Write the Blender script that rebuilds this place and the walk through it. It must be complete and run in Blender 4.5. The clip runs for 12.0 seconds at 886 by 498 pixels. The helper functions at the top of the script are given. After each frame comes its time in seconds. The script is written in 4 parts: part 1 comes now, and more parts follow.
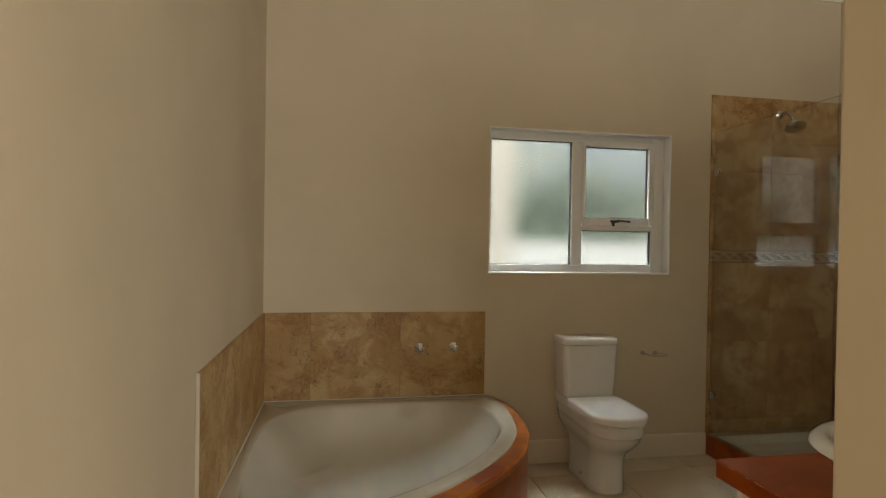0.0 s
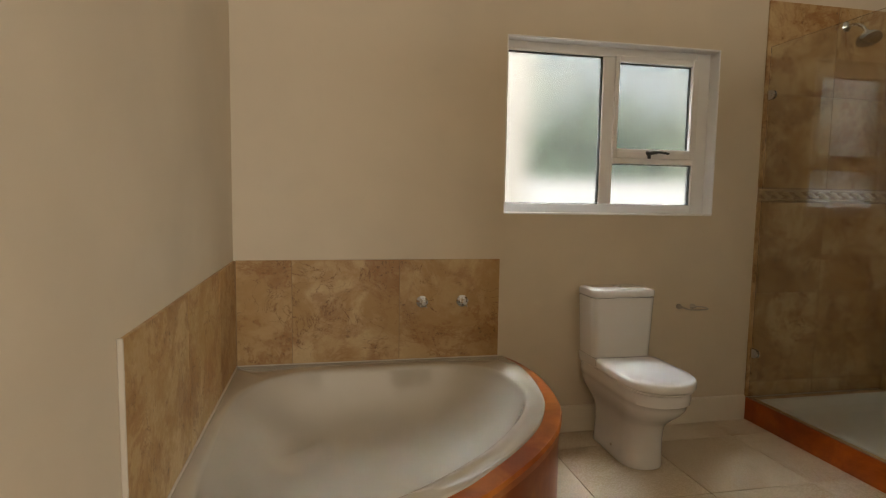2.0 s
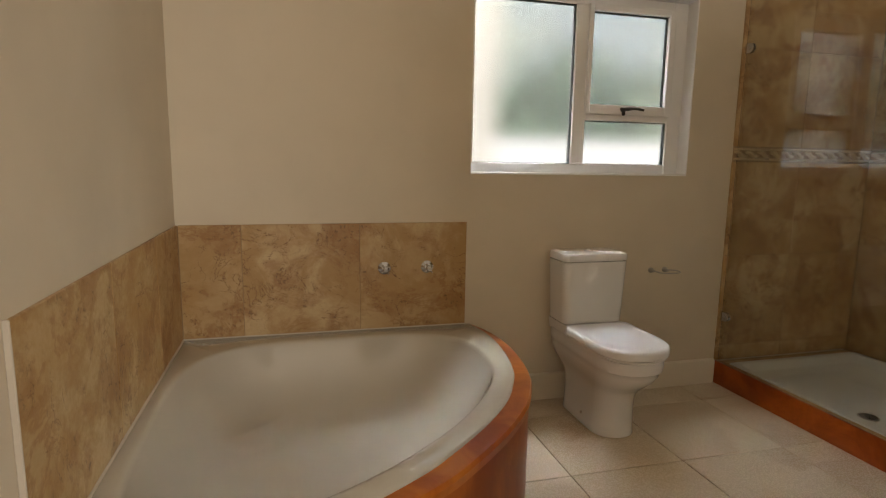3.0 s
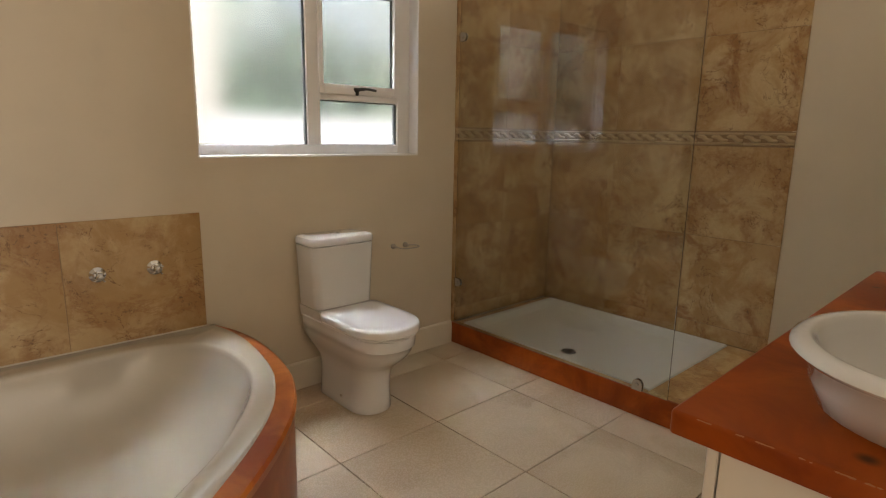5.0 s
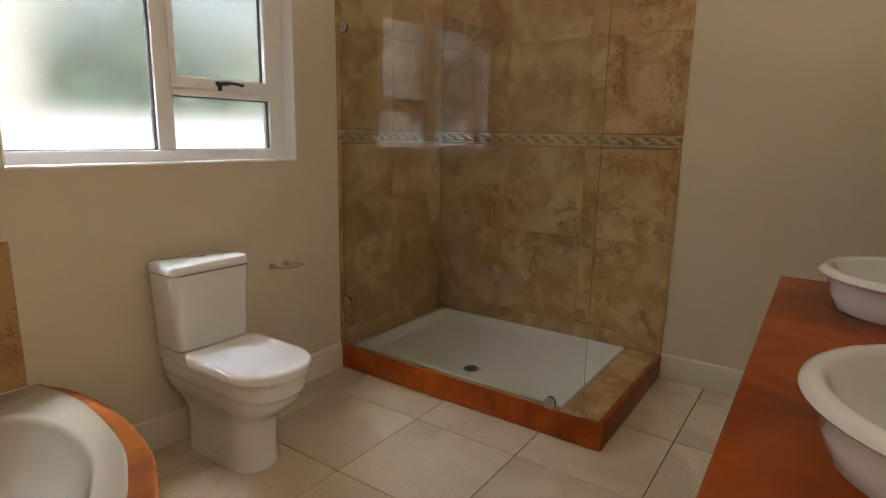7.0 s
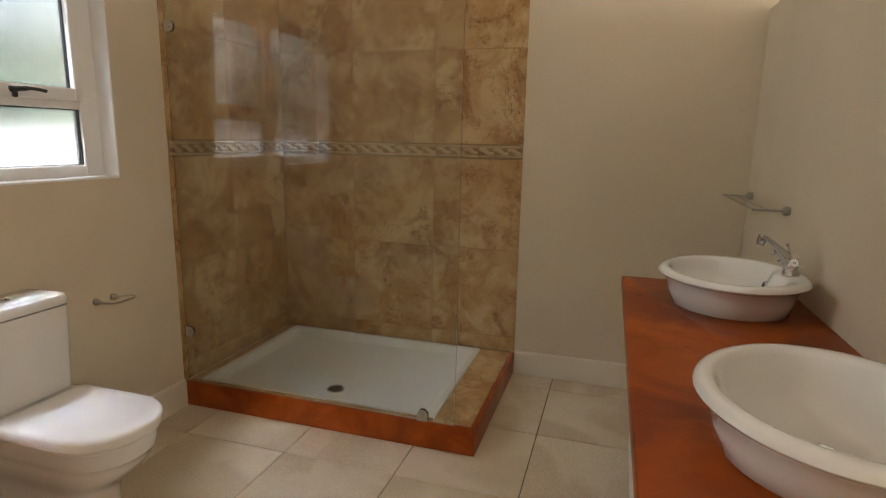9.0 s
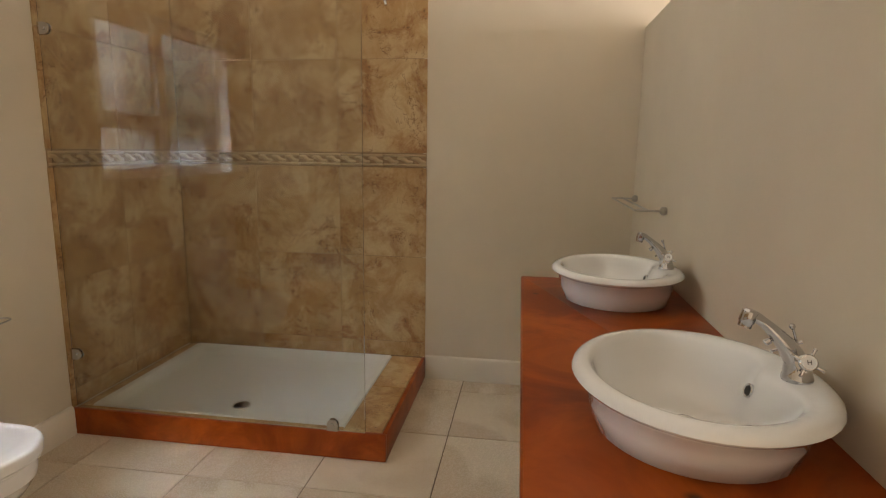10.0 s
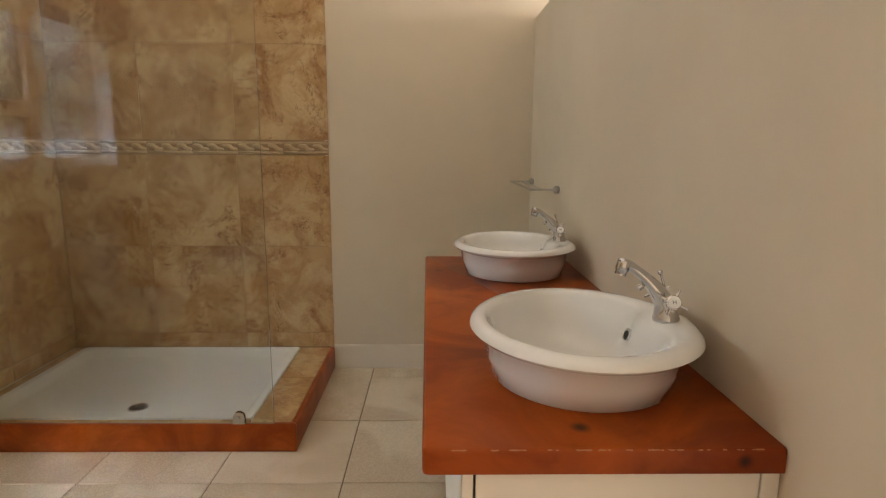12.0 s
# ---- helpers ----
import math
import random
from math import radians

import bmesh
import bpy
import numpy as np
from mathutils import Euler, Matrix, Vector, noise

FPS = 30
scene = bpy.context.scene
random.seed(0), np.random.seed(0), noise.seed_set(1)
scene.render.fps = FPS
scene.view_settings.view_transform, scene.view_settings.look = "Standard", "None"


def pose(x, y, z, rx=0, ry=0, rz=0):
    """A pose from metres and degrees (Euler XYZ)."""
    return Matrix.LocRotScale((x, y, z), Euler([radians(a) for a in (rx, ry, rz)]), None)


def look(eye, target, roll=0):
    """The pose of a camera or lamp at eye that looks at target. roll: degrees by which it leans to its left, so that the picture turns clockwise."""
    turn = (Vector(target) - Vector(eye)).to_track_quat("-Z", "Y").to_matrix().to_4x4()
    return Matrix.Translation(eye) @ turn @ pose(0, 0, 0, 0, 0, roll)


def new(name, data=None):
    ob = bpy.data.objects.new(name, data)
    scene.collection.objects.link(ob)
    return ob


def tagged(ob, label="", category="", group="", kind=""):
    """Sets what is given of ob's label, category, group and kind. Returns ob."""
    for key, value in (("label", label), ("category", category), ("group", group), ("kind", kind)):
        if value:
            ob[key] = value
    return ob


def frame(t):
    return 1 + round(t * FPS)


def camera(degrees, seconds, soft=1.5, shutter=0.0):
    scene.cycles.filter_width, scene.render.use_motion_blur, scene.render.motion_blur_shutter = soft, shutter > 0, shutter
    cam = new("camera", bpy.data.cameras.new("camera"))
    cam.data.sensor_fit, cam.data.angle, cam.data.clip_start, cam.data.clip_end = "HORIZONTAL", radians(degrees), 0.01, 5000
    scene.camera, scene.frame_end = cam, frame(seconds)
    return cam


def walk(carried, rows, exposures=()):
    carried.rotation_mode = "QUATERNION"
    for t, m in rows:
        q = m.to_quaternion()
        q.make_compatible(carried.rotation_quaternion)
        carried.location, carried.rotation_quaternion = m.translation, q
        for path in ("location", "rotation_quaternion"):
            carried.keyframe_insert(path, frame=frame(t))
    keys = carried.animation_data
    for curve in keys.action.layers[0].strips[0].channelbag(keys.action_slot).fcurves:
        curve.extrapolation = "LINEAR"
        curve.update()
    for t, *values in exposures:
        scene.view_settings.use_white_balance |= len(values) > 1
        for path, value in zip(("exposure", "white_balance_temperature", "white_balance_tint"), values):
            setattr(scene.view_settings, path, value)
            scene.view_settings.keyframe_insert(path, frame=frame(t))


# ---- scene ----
cam = camera(76.3, 12.0, 1.2)
PATH = [
    (0, (0.082, 0.28, 1.307), (0.437, 2.248, 1.286), 0.9),
    (0.5, (0.085, 0.41, 1.274), (0.435, 2.379, 1.24), 0.9),
    (1, (0.066, 0.542, 1.25), (0.435, 2.505, 1.17), 0.9),
    (1.5, (0.056, 0.674, 1.222), (0.449, 2.631, 1.101), 0.8),
    (2, (0.078, 0.822, 1.203), (0.482, 2.77, 1.025), 0.9),
    (2.5, (0.097, 0.91, 1.191), (0.522, 2.85, 0.949), 0.9),
    (3, (0.137, 0.981, 1.182), (0.647, 2.891, 0.879), 0.9),
    (3.5, (0.15, 1.05, 1.235), (0.878, 2.868, 0.862), 1.0),
    (3.7, (0.125, 1.085, 1.252), (0.962, 2.852, 0.86), 1.3),
    (5.3, (0.103, 1.095, 1.238), (1.499, 2.473, 0.848), 1.1),
    (5.5, (0.118, 1.125, 1.238), (1.556, 2.459, 0.847), 1.3),
    (6, (0.196, 1.199, 1.25), (1.686, 2.471, 0.849), 1.2),
    (6.5, (0.248, 1.302, 1.251), (1.804, 2.496, 0.86), 1.2),
    (6.7, (0.261, 1.331, 1.254), (1.839, 2.496, 0.863), 1.1),
    (8.3, (0.257, 1.523, 1.3), (2.06, 2.293, 0.905), 1.5),
    (8.5, (0.256, 1.534, 1.305), (2.082, 2.248, 0.914), 1.3),
    (9, (0.252, 1.53, 1.314), (2.13, 2.102, 0.931), 1.1),
    (9.5, (0.245, 1.503, 1.31), (2.164, 1.934, 0.949), 1.0),
    (10, (0.228, 1.475, 1.303), (2.178, 1.761, 0.961), 0.8),
    (10.5, (0.213, 1.454, 1.301), (2.178, 1.605, 0.96), 0.6),
    (11, (0.198, 1.444, 1.287), (2.168, 1.498, 0.945), 0.5),
    (11.5, (0.186, 1.446, 1.27), (2.157, 1.441, 0.926), 0.4),
    (12, (0.187, 1.45, 1.246), (2.156, 1.418, 0.898), 0.3),
]
EXPOSURES = [(0.0, 0.19, 6880, 3), (0.5, 0.29, 6870, 4), (1.5, 0.43, 6880, 8), (2.5, 0.53, 6810, 8), (3.5, 0.63, 6710, 10), (5.5, 0.86, 6590, 10), (6.5, 0.85, 6540, 10), (8.5, 1.03, 6400, 10), (9.5, 1.19, 6330, 10), (10.5, 1.4, 6280, 11), (12.0, 1.47, 6280, 11)]
walk(cam, [(t, look(eye, target, roll)) for t, eye, target, roll in PATH], EXPOSURES)

# ---------- plan, in metres ----------
XW, XE, YN, YP, YS = -0.335, 3.30, 3.49, 0.922, -2.4   # west, east, north walls, partition face, assumed unseen south wall
ZC, ZP = 3.0, 1.925                                     # ceiling, top of the partition
XP, PT = 0.727, 0.22                                    # west end and thickness of the partition
WX0, WX1, WZ0, WZ1 = 0.933, 2.096, 1.135, 1.995         # window opening
SX, SY, SZ = 2.365, 2.02, 0.125                         # shower kerb: west face, south face, top
VX0, VX1, VY1, VZ = 0.953, 2.485, 1.467, 0.81            # vanity top

# ---------- world and light ----------
world = bpy.data.worlds.new("sky")
scene.world = world
world.use_nodes = True
wn = world.node_tree.nodes
sky = wn.new("ShaderNodeTexSky")
sky.sky_type = "NISHITA"
sky.sun_disc = False
sky.sun_elevation, sky.sun_rotation = radians(54), radians(217)
world.node_tree.links.new(sky.outputs[0], wn["Background"].inputs[0])
wn["Background"].inputs[1].default_value = 0.12


def area_lamp(name, m, w, h, watts, colour):
    data = bpy.data.lights.new(name, "AREA")
    data.shape, data.size, data.size_y, data.energy, data.color = "RECTANGLE", w, h, watts, colour
    ob = new(name, data)
    ob.matrix_world = m
    return ob


SOUTH_W, OUTSIDE = 58.0, 7.8
# Fill lamp added for light from behind the camera; no window seen there.
area_lamp("unseen_south_fill", look((1.30, YS + 0.06, 1.50), (1.30, 0, 1.50)), 1.6, 1.2, SOUTH_W, (1.0, 0.95, 0.89))

sun_data = bpy.data.lights.new("sun", "SUN")
sun_data.energy, sun_data.angle, sun_data.color = 4.0, radians(0.5), (1.0, 0.95, 0.86)
sun = new("sun", sun_data)
sun.matrix_world = look((-6, -8, 14), (0, 0, 0))

# ---------- materials ----------


def material(name):
    m = bpy.data.materials.new(name)
    m.use_nodes = True
    return m, m.node_tree.nodes, m.node_tree.links, m.node_tree.nodes["Principled BSDF"]


def node(nodes, kind, **values):
    n = nodes.new(kind)
    for k, v in values.items():
        n.inputs[k].default_value = v
    return n


def mixed(nodes, links, fac, a, b, blend="MIX"):
    n = nodes.new("ShaderNodeMix")
    n.data_type, n.blend_type = "RGBA", blend
    for sock, v in ((n.inputs[0], fac), (n.inputs[6], a), (n.inputs[7], b)):
        if isinstance(v, (tuple, float, int)):
            sock.default_value = (*v, 1) if isinstance(v, tuple) else v
        else:
            links.new(v, sock)
    return n.outputs[2]


def ramp(nodes, links, src, lo, hi, a=0.0, b=1.0):
    n = nodes.new("ShaderNodeMapRange")
    n.interpolation_type = "SMOOTHSTEP"
    for i, v in enumerate((lo, hi, a, b)):
        n.inputs[i + 1].default_value = v
    links.new(src, n.inputs[0])
    return n.outputs[0]


def world_place(nodes, links, scale=(1, 1, 1), spread=0.0, turn=(0, 0, 0)):
    """World position, stretched, and moved by each object's random number."""
    g = nodes.new("ShaderNodeNewGeometry")
    mp = nodes.new("ShaderNodeMapping")
    mp.inputs["Scale"].default_value = scale
    mp.inputs["Rotation"].default_value = turn
    links.new(g.outputs["Position"], mp.inputs[0])
    if spread:
        o = nodes.new("ShaderNodeObjectInfo")
        c = nodes.new("ShaderNodeVectorMath")
        c.operation = "SCALE"
        c.inputs[0].default_value = (spread, spread * 1.7, spread * 0.6)
        links.new(o.outputs["Random"], c.inputs[3])
        links.new(c.outputs[0], mp.inputs["Location"])
    return mp.outputs[0]


def noise_tex(nodes, links, vec, scale, detail=4.0, rough=0.55, warp=0.0):
    n = node(nodes, "ShaderNodeTexNoise", Scale=scale, Detail=detail, Roughness=rough, Distortion=warp)
    links.new(vec, n.inputs["Vector"])
    return n.outputs["Fac"]


def bumped(nodes, links, bsdf, height, strength, distance=0.002):
    b = node(nodes, "ShaderNodeBump", Strength=strength, Distance=distance)
    links.new(height, b.inputs["Height"])
    links.new(b.outputs[0], bsdf.inputs["Normal"])


def paint(name, colour, rough=0.75, relief=0.25, vary=0.06):
    m, n, l, b = material(name)
    p = world_place(n, l)
    big = ramp(n, l, noise_tex(n, l, p, 1.3, 3), 0.3, 0.7)
    fine = noise_tex(n, l, p, 160, 3)
    c = mixed(n, l, big, tuple(v * (1 - vary) for v in colour), tuple(min(1, v * (1 + vary * 0.6)) for v in colour))
    c = mixed(n, l, ramp(n, l, noise_tex(n, l, p, 14, 5), 0.5, 0.8, 0, 0.10), c, tuple(v * 0.8 for v in colour))
    l.new(c, b.inputs["Base Color"])
    b.inputs["Roughness"].default_value = rough
    mid = noise_tex(n, l, p, 22, 4)
    both = mixed(n, l, 0.4, fine, mid)
    bumped(n, l, b, both, relief, 0.0012)
    return m


def stone_tile(name, pale, tan, rust, dark, rough=0.32, scale=1.0, veins=1.0, fine=0.68, relief=0.2):
    """Matt glazed tile printed like travertine: cream plates, rusty drifts along their edges, broken veins and pits."""
    m, n, l, b = material(name)
    p = world_place(n, l, (1, 1, 1), 37.0)

    def times(x, y):
        k = n.new("ShaderNodeMath")
        k.operation = "MULTIPLY"
        for i, v in enumerate((x, y)):
            if isinstance(v, float):
                k.inputs[i].default_value = v
            else:
                l.new(v, k.inputs[i])
        return k.outputs[0]

    def ridge(src, width):
        """Thin where the noise passes its middle value."""
        k = n.new("ShaderNodeMath")
        d = n.new("ShaderNodeMath")
        d.operation = "SUBTRACT"
        d.inputs[1].default_value = 0.5
        l.new(src, d.inputs[0])
        k.operation = "ABSOLUTE"
        l.new(d.outputs[0], k.inputs[0])
        return ramp(n, l, k.outputs[0], 0.0, width, 1.0, 0.0)

    plates = ramp(n, l, noise_tex(n, l, p, 4.2 * scale, 7, fine, 0.5), 0.39, 0.60)
    broad = noise_tex(n, l, p, 2.0 * scale, 3, 0.5, 0.4)
    drift = ramp(n, l, noise_tex(n, l, p, 4.6 * scale, 9, fine, 0.5), 0.47, 0.65)
    grain = noise_tex(n, l, p, 190 if relief < 0.1 else 70, 4, 0.6)
    spots = ramp(n, l, noise_tex(n, l, p, 40 * scale, 6, 0.75, 0.4), 0.55, 0.63)
    own = n.new("ShaderNodeObjectInfo")
    c = mixed(n, l, plates, tan, pale)
    c = mixed(n, l, ramp(n, l, broad, 0.38, 0.62, 0.0, 0.55), c, tan)
    amount = times(ramp(n, l, drift, 0.0, 1.0, 0.0, 0.76), ramp(n, l, own.outputs["Random"], 0.0, 1.0, 0.65, 1.0))
    c = mixed(n, l, amount, c, rust)
    # rust gathers along the edges of the plates
    edge = times(ridge(noise_tex(n, l, p, 3.4 * scale, 9, 0.68, 0.5), 0.03), ramp(n, l, broad, 0.40, 0.60, 0.0, 0.45 * veins))
    c = mixed(n, l, edge, c, rust)
    crack = times(ridge(noise_tex(n, l, p, 6.5 * scale, 9, 0.62, 1.2), 0.011), ramp(n, l, noise_tex(n, l, p, 5.0 * scale, 3), 0.48, 0.60, 0.0, 0.85 * veins))
    c = mixed(n, l, crack, c, tuple(0.4 * u + 0.6 * v for u, v in zip(rust, dark)))
    pit = times(spots, ramp(n, l, drift, 0.1, 0.9, 0.04 * veins, 0.55 * veins))
    c = mixed(n, l, pit, c, dark)
    c = mixed(n, l, ramp(n, l, grain, 0.35, 0.75, 0, 0.22 if relief > 0.1 else 0.05), c, tan)
    l.new(c, b.inputs["Base Color"])
    l.new(ramp(n, l, grain, 0.3, 0.8, rough - 0.2 * relief, rough + 0.5 * relief), b.inputs["Roughness"])
    h = mixed(n, l, 0.5, grain, mixed(n, l, 0.5, pit, crack))
    bumped(n, l, b, h, relief, -0.0015)
    return m


def timber(name, turn=(0, 0, 0), knot=None, rough=0.3, deep=(0.145, 0.022, 0.003), warm=(0.31, 0.060, 0.006), along=(1.2, 22, 22), streak=0.35, worn=0.25):
    """Orange-brown stained and varnished wood, grain along x before the turn."""
    m, n, l, b = material(name)
    p = world_place(n, l, along, 0.0, turn)
    q = world_place(n, l)
    grain = noise_tex(n, l, p, 1.6, 3, 0.5, 0.3)
    cloud = ramp(n, l, noise_tex(n, l, q, 3.4, 5, 0.6, 0.8), 0.34, 0.68)
    c = mixed(n, l, cloud, deep, warm)
    c = mixed(n, l, ramp(n, l, grain, 0.35, 0.75, 0, streak), c, tuple(v * 0.5 + w * 0.22 for v, w in zip(deep, warm)))
    c = mixed(n, l, ramp(n, l, noise_tex(n, l, q, 5, 5, 0.6, 0.5), 0.55, 0.80, 0, worn), c, (0.47, 0.145, 0.026))
    if knot:
        for centre, size in knot:
            d = n.new("ShaderNodeVectorMath")
            d.operation = "DISTANCE"
            d.inputs[1].default_value = centre
            l.new(q, d.inputs[0])
            c = mixed(n, l, ramp(n, l, d.outputs["Value"], size * 0.1, size * 1.15, 0.85, 0.0), c, (0.012, 0.004, 0.003))
    l.new(c, b.inputs["Base Color"])
    b.inputs["Roughness"].default_value = rough
    b.inputs["Specular IOR Level"].default_value = 0.25
    bumped(n, l, b, grain, 0.12, 0.001)
    return m


def plain(name, colour, rough=0.4, metal=0.0, coat=0.0, smudge=0.05):
    m, n, l, b = material(name)
    p = world_place(n, l)
    c = mixed(n, l, noise_tex(n, l, p, 3, 4), colour, tuple(v * (1 - smudge * 2) for v in colour))
    l.new(c, b.inputs["Base Color"])
    b.inputs["Roughness"].default_value = rough
    b.inputs["Metallic"].default_value = metal
    b.inputs["Coat Weight"].default_value = coat
    b.inputs["Coat Roughness"].default_value = 0.06
    return m


WALL = paint("beige_wall_paint", (0.66, 0.57, 0.445))
REVEAL = paint("white_reveal_paint", (0.83, 0.81, 0.79), 0.6, 0.15, 0.03)
CEIL = paint("white_ceiling_paint", (0.84, 0.80, 0.72), 0.85, 0.2, 0.03)
SKIRT = paint("cream_gloss_paint", (0.72, 0.65, 0.54), 0.4, 0.08, 0.05)
FLOOR_TILE = stone_tile("cream_floor_tile", (0.69, 0.595, 0.465), (0.60, 0.495, 0.365), (0.51, 0.395, 0.275), (0.42, 0.32, 0.22), 0.27, 0.5, 0.05, 0.42, 0.05)
WALL_TILE = stone_tile("travertine_wall_tile", (0.57, 0.415, 0.225), (0.405, 0.242, 0.092), (0.265, 0.104, 0.024), (0.075, 0.034, 0.013), 0.46, 1.0, 1.15)
GROUT_DARK = paint("brown_grout", (0.13, 0.085, 0.05), 0.9, 0.4, 0.2)
GROUT = paint("tan_grout", (0.30, 0.20, 0.11), 0.9, 0.4, 0.15)
EDGE_TRIM = plain("white_edge_trim", (0.52, 0.46, 0.38), 0.5)
BORDER_BASE = paint("border_tile_brown", (0.31, 0.20, 0.105), 0.6, 0.5, 0.2)
BORDER_TOP = paint("border_tile_cream", (0.48, 0.345, 0.195), 0.5, 0.6, 0.2)
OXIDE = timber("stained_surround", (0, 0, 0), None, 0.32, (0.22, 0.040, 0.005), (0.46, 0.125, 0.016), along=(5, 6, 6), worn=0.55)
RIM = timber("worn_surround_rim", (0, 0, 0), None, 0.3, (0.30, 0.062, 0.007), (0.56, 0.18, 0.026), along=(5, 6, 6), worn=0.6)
KERB = timber("stained_kerb_board", (0, 0, 0), None, 0.34, (0.22, 0.034, 0.004), (0.42, 0.090, 0.009), along=(3, 3, 14), worn=0.35)
WORKTOP = timber("varnished_worktop", (0, 0, 0), [((1.021, 1.216, 0.81), 0.020), ((0.953, 0.985, 0.79), 0.014), ((2.2, 1.43, 0.81), 0.014)], 0.36, (0.175, 0.024, 0.0019), (0.36, 0.072, 0.0044), along=(0.35, 7, 7), streak=0.12, worn=0.12)
CERAMIC = plain("white_glazed_ceramic", (0.80, 0.795, 0.80), 0.06, 0.0, 0.8, 0.02)
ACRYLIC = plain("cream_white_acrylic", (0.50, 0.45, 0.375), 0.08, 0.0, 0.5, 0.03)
SEAT = plain("white_seat_plastic", (0.82, 0.81, 0.80), 0.16, 0.0, 0.3, 0.02)
TRAY = plain("white_shower_tray", (0.70, 0.71, 0.70), 0.28, 0.0, 0.1, 0.04)
CHROME = plain("chrome", (0.62, 0.63, 0.66), 0.05, 1.0, 0.0, 0.02)
DULL_CHROME = plain("dull_chrome", (0.50, 0.47, 0.43), 0.3, 1.0, 0.0, 0.06)
BLACK = plain("black_metal", (0.018, 0.017, 0.016), 0.4)
# Near-black that paints the shade inside slots and holes.
DARK = plain("painted_hole_shade", (0.01, 0.009, 0.008), 0.6)
ALU = plain("white_powder_coated_aluminium", (0.84, 0.83, 0.83), 0.35)
GASKET = plain("black_rubber_gasket", (0.02, 0.02, 0.02), 0.6)
CAB = plain("white_cabinet_board", (0.80, 0.76, 0.71), 0.4, 0.0, 0.1)
CLEAR_SEAL = plain("clear_silicone", (0.30, 0.20, 0.12), 0.35)
SEALANT = plain("white_sealant", (0.56, 0.50, 0.41), 0.5)


def clear_glass():
    m, n, l, b = material("clear_shower_glass")
    b.inputs["Base Color"].default_value = (0.93, 0.96, 0.94, 1)
    b.inputs["Roughness"].default_value = 0.0
    b.inputs["IOR"].default_value = 1.5
    b.inputs["Transmission Weight"].default_value = 1.0
    return m


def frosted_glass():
    m, n, l, b = material("dimming_frosted_glass")
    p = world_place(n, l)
    # Tinted nearly black so the over-bright backdrop looks dim enough through the pane.
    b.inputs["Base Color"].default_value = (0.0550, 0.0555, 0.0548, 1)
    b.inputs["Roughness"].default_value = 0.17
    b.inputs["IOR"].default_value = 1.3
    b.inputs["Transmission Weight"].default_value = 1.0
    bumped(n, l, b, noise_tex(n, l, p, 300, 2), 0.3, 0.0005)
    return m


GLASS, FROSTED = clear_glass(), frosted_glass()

# ---------- mesh helpers ----------


def finish(bm, name, mat, smooth=None):
    me = bpy.data.meshes.new(name)
    bmesh.ops.recalc_face_normals(bm, faces=bm.faces)
    if smooth is not None:
        for f in bm.faces:
            f.smooth = True
        for e in bm.edges:
            if len(e.link_faces) == 2 and e.calc_face_angle(0) > radians(smooth):
                e.smooth = False
    bm.to_mesh(me)
    bm.free()
    for mm in (mat if isinstance(mat, (list, tuple)) else (mat,)):
        me.materials.append(mm)
    return me


def part(name, bm, mat, parent=None, label="", smooth=None):
    """Links a bmesh as one mesh object under a thing or part."""
    ob = new(name, finish(bm, name, mat, smooth))
    if parent:
        ob.parent = parent
    if label:
        tagged(ob, label)
    return ob


def thing(name, label, category, at=(0, 0, 0), group="", kind=""):
    ob = new(name)
    ob.empty_display_size = 0.05
    ob.location = at
    return tagged(ob, label, category, group, kind)


def box(lo, hi, bevel=0.0, seg=1, bm=None, mat=0):
    own = bmesh.new()
    lo, hi = Vector(lo), Vector(hi)
    bmesh.ops.create_cube(own, size=1.0, matrix=Matrix.Translation((lo + hi) / 2) @ Matrix.Diagonal((*(hi - lo), 1)))
    if bevel:
        bmesh.ops.bevel(own, geom=list(own.edges), offset=bevel, segments=seg, affect="EDGES", profile=0.6)
    if bm is None:
        return own
    return joined(bm, own, mat)


def joined(bm, other, mat=0):
    vs = {v: bm.verts.new(v.co) for v in other.verts}
    for f in other.faces:
        nf = bm.faces.new([vs[v] for v in f.verts])
        nf.material_index, nf.smooth = mat, f.smooth
    other.free()
    return bm


def loft(rings, closed=True, cap0=False, cap1=False, bm=None):
    """Quads between rings of equally many points."""
    bm = bm or bmesh.new()
    rows = [[bm.verts.new(p) for p in ring] for ring in rings]
    n = len(rows[0])
    for a, b in zip(rows, rows[1:]):
        for i in range(n if closed else n - 1):
            j = (i + 1) % n
            bm.faces.new((a[i], a[j], b[j], b[i]))
    if cap0:
        bm.faces.new(list(reversed(rows[0])))
    if cap1:
        bm.faces.new(rows[-1])
    return bm


def oval(cx, cy, z, rx, ry, n=48, dent=0.0):
    out = []
    for i in range(n):
        a = 2 * math.pi * i / n
        d = (a - 1.5 * math.pi) / 0.42
        k = 1 - dent * math.exp(-d * d)
        out.append(Vector((cx + rx * math.cos(a), cy + ry * math.sin(a) * k, z)))
    return out


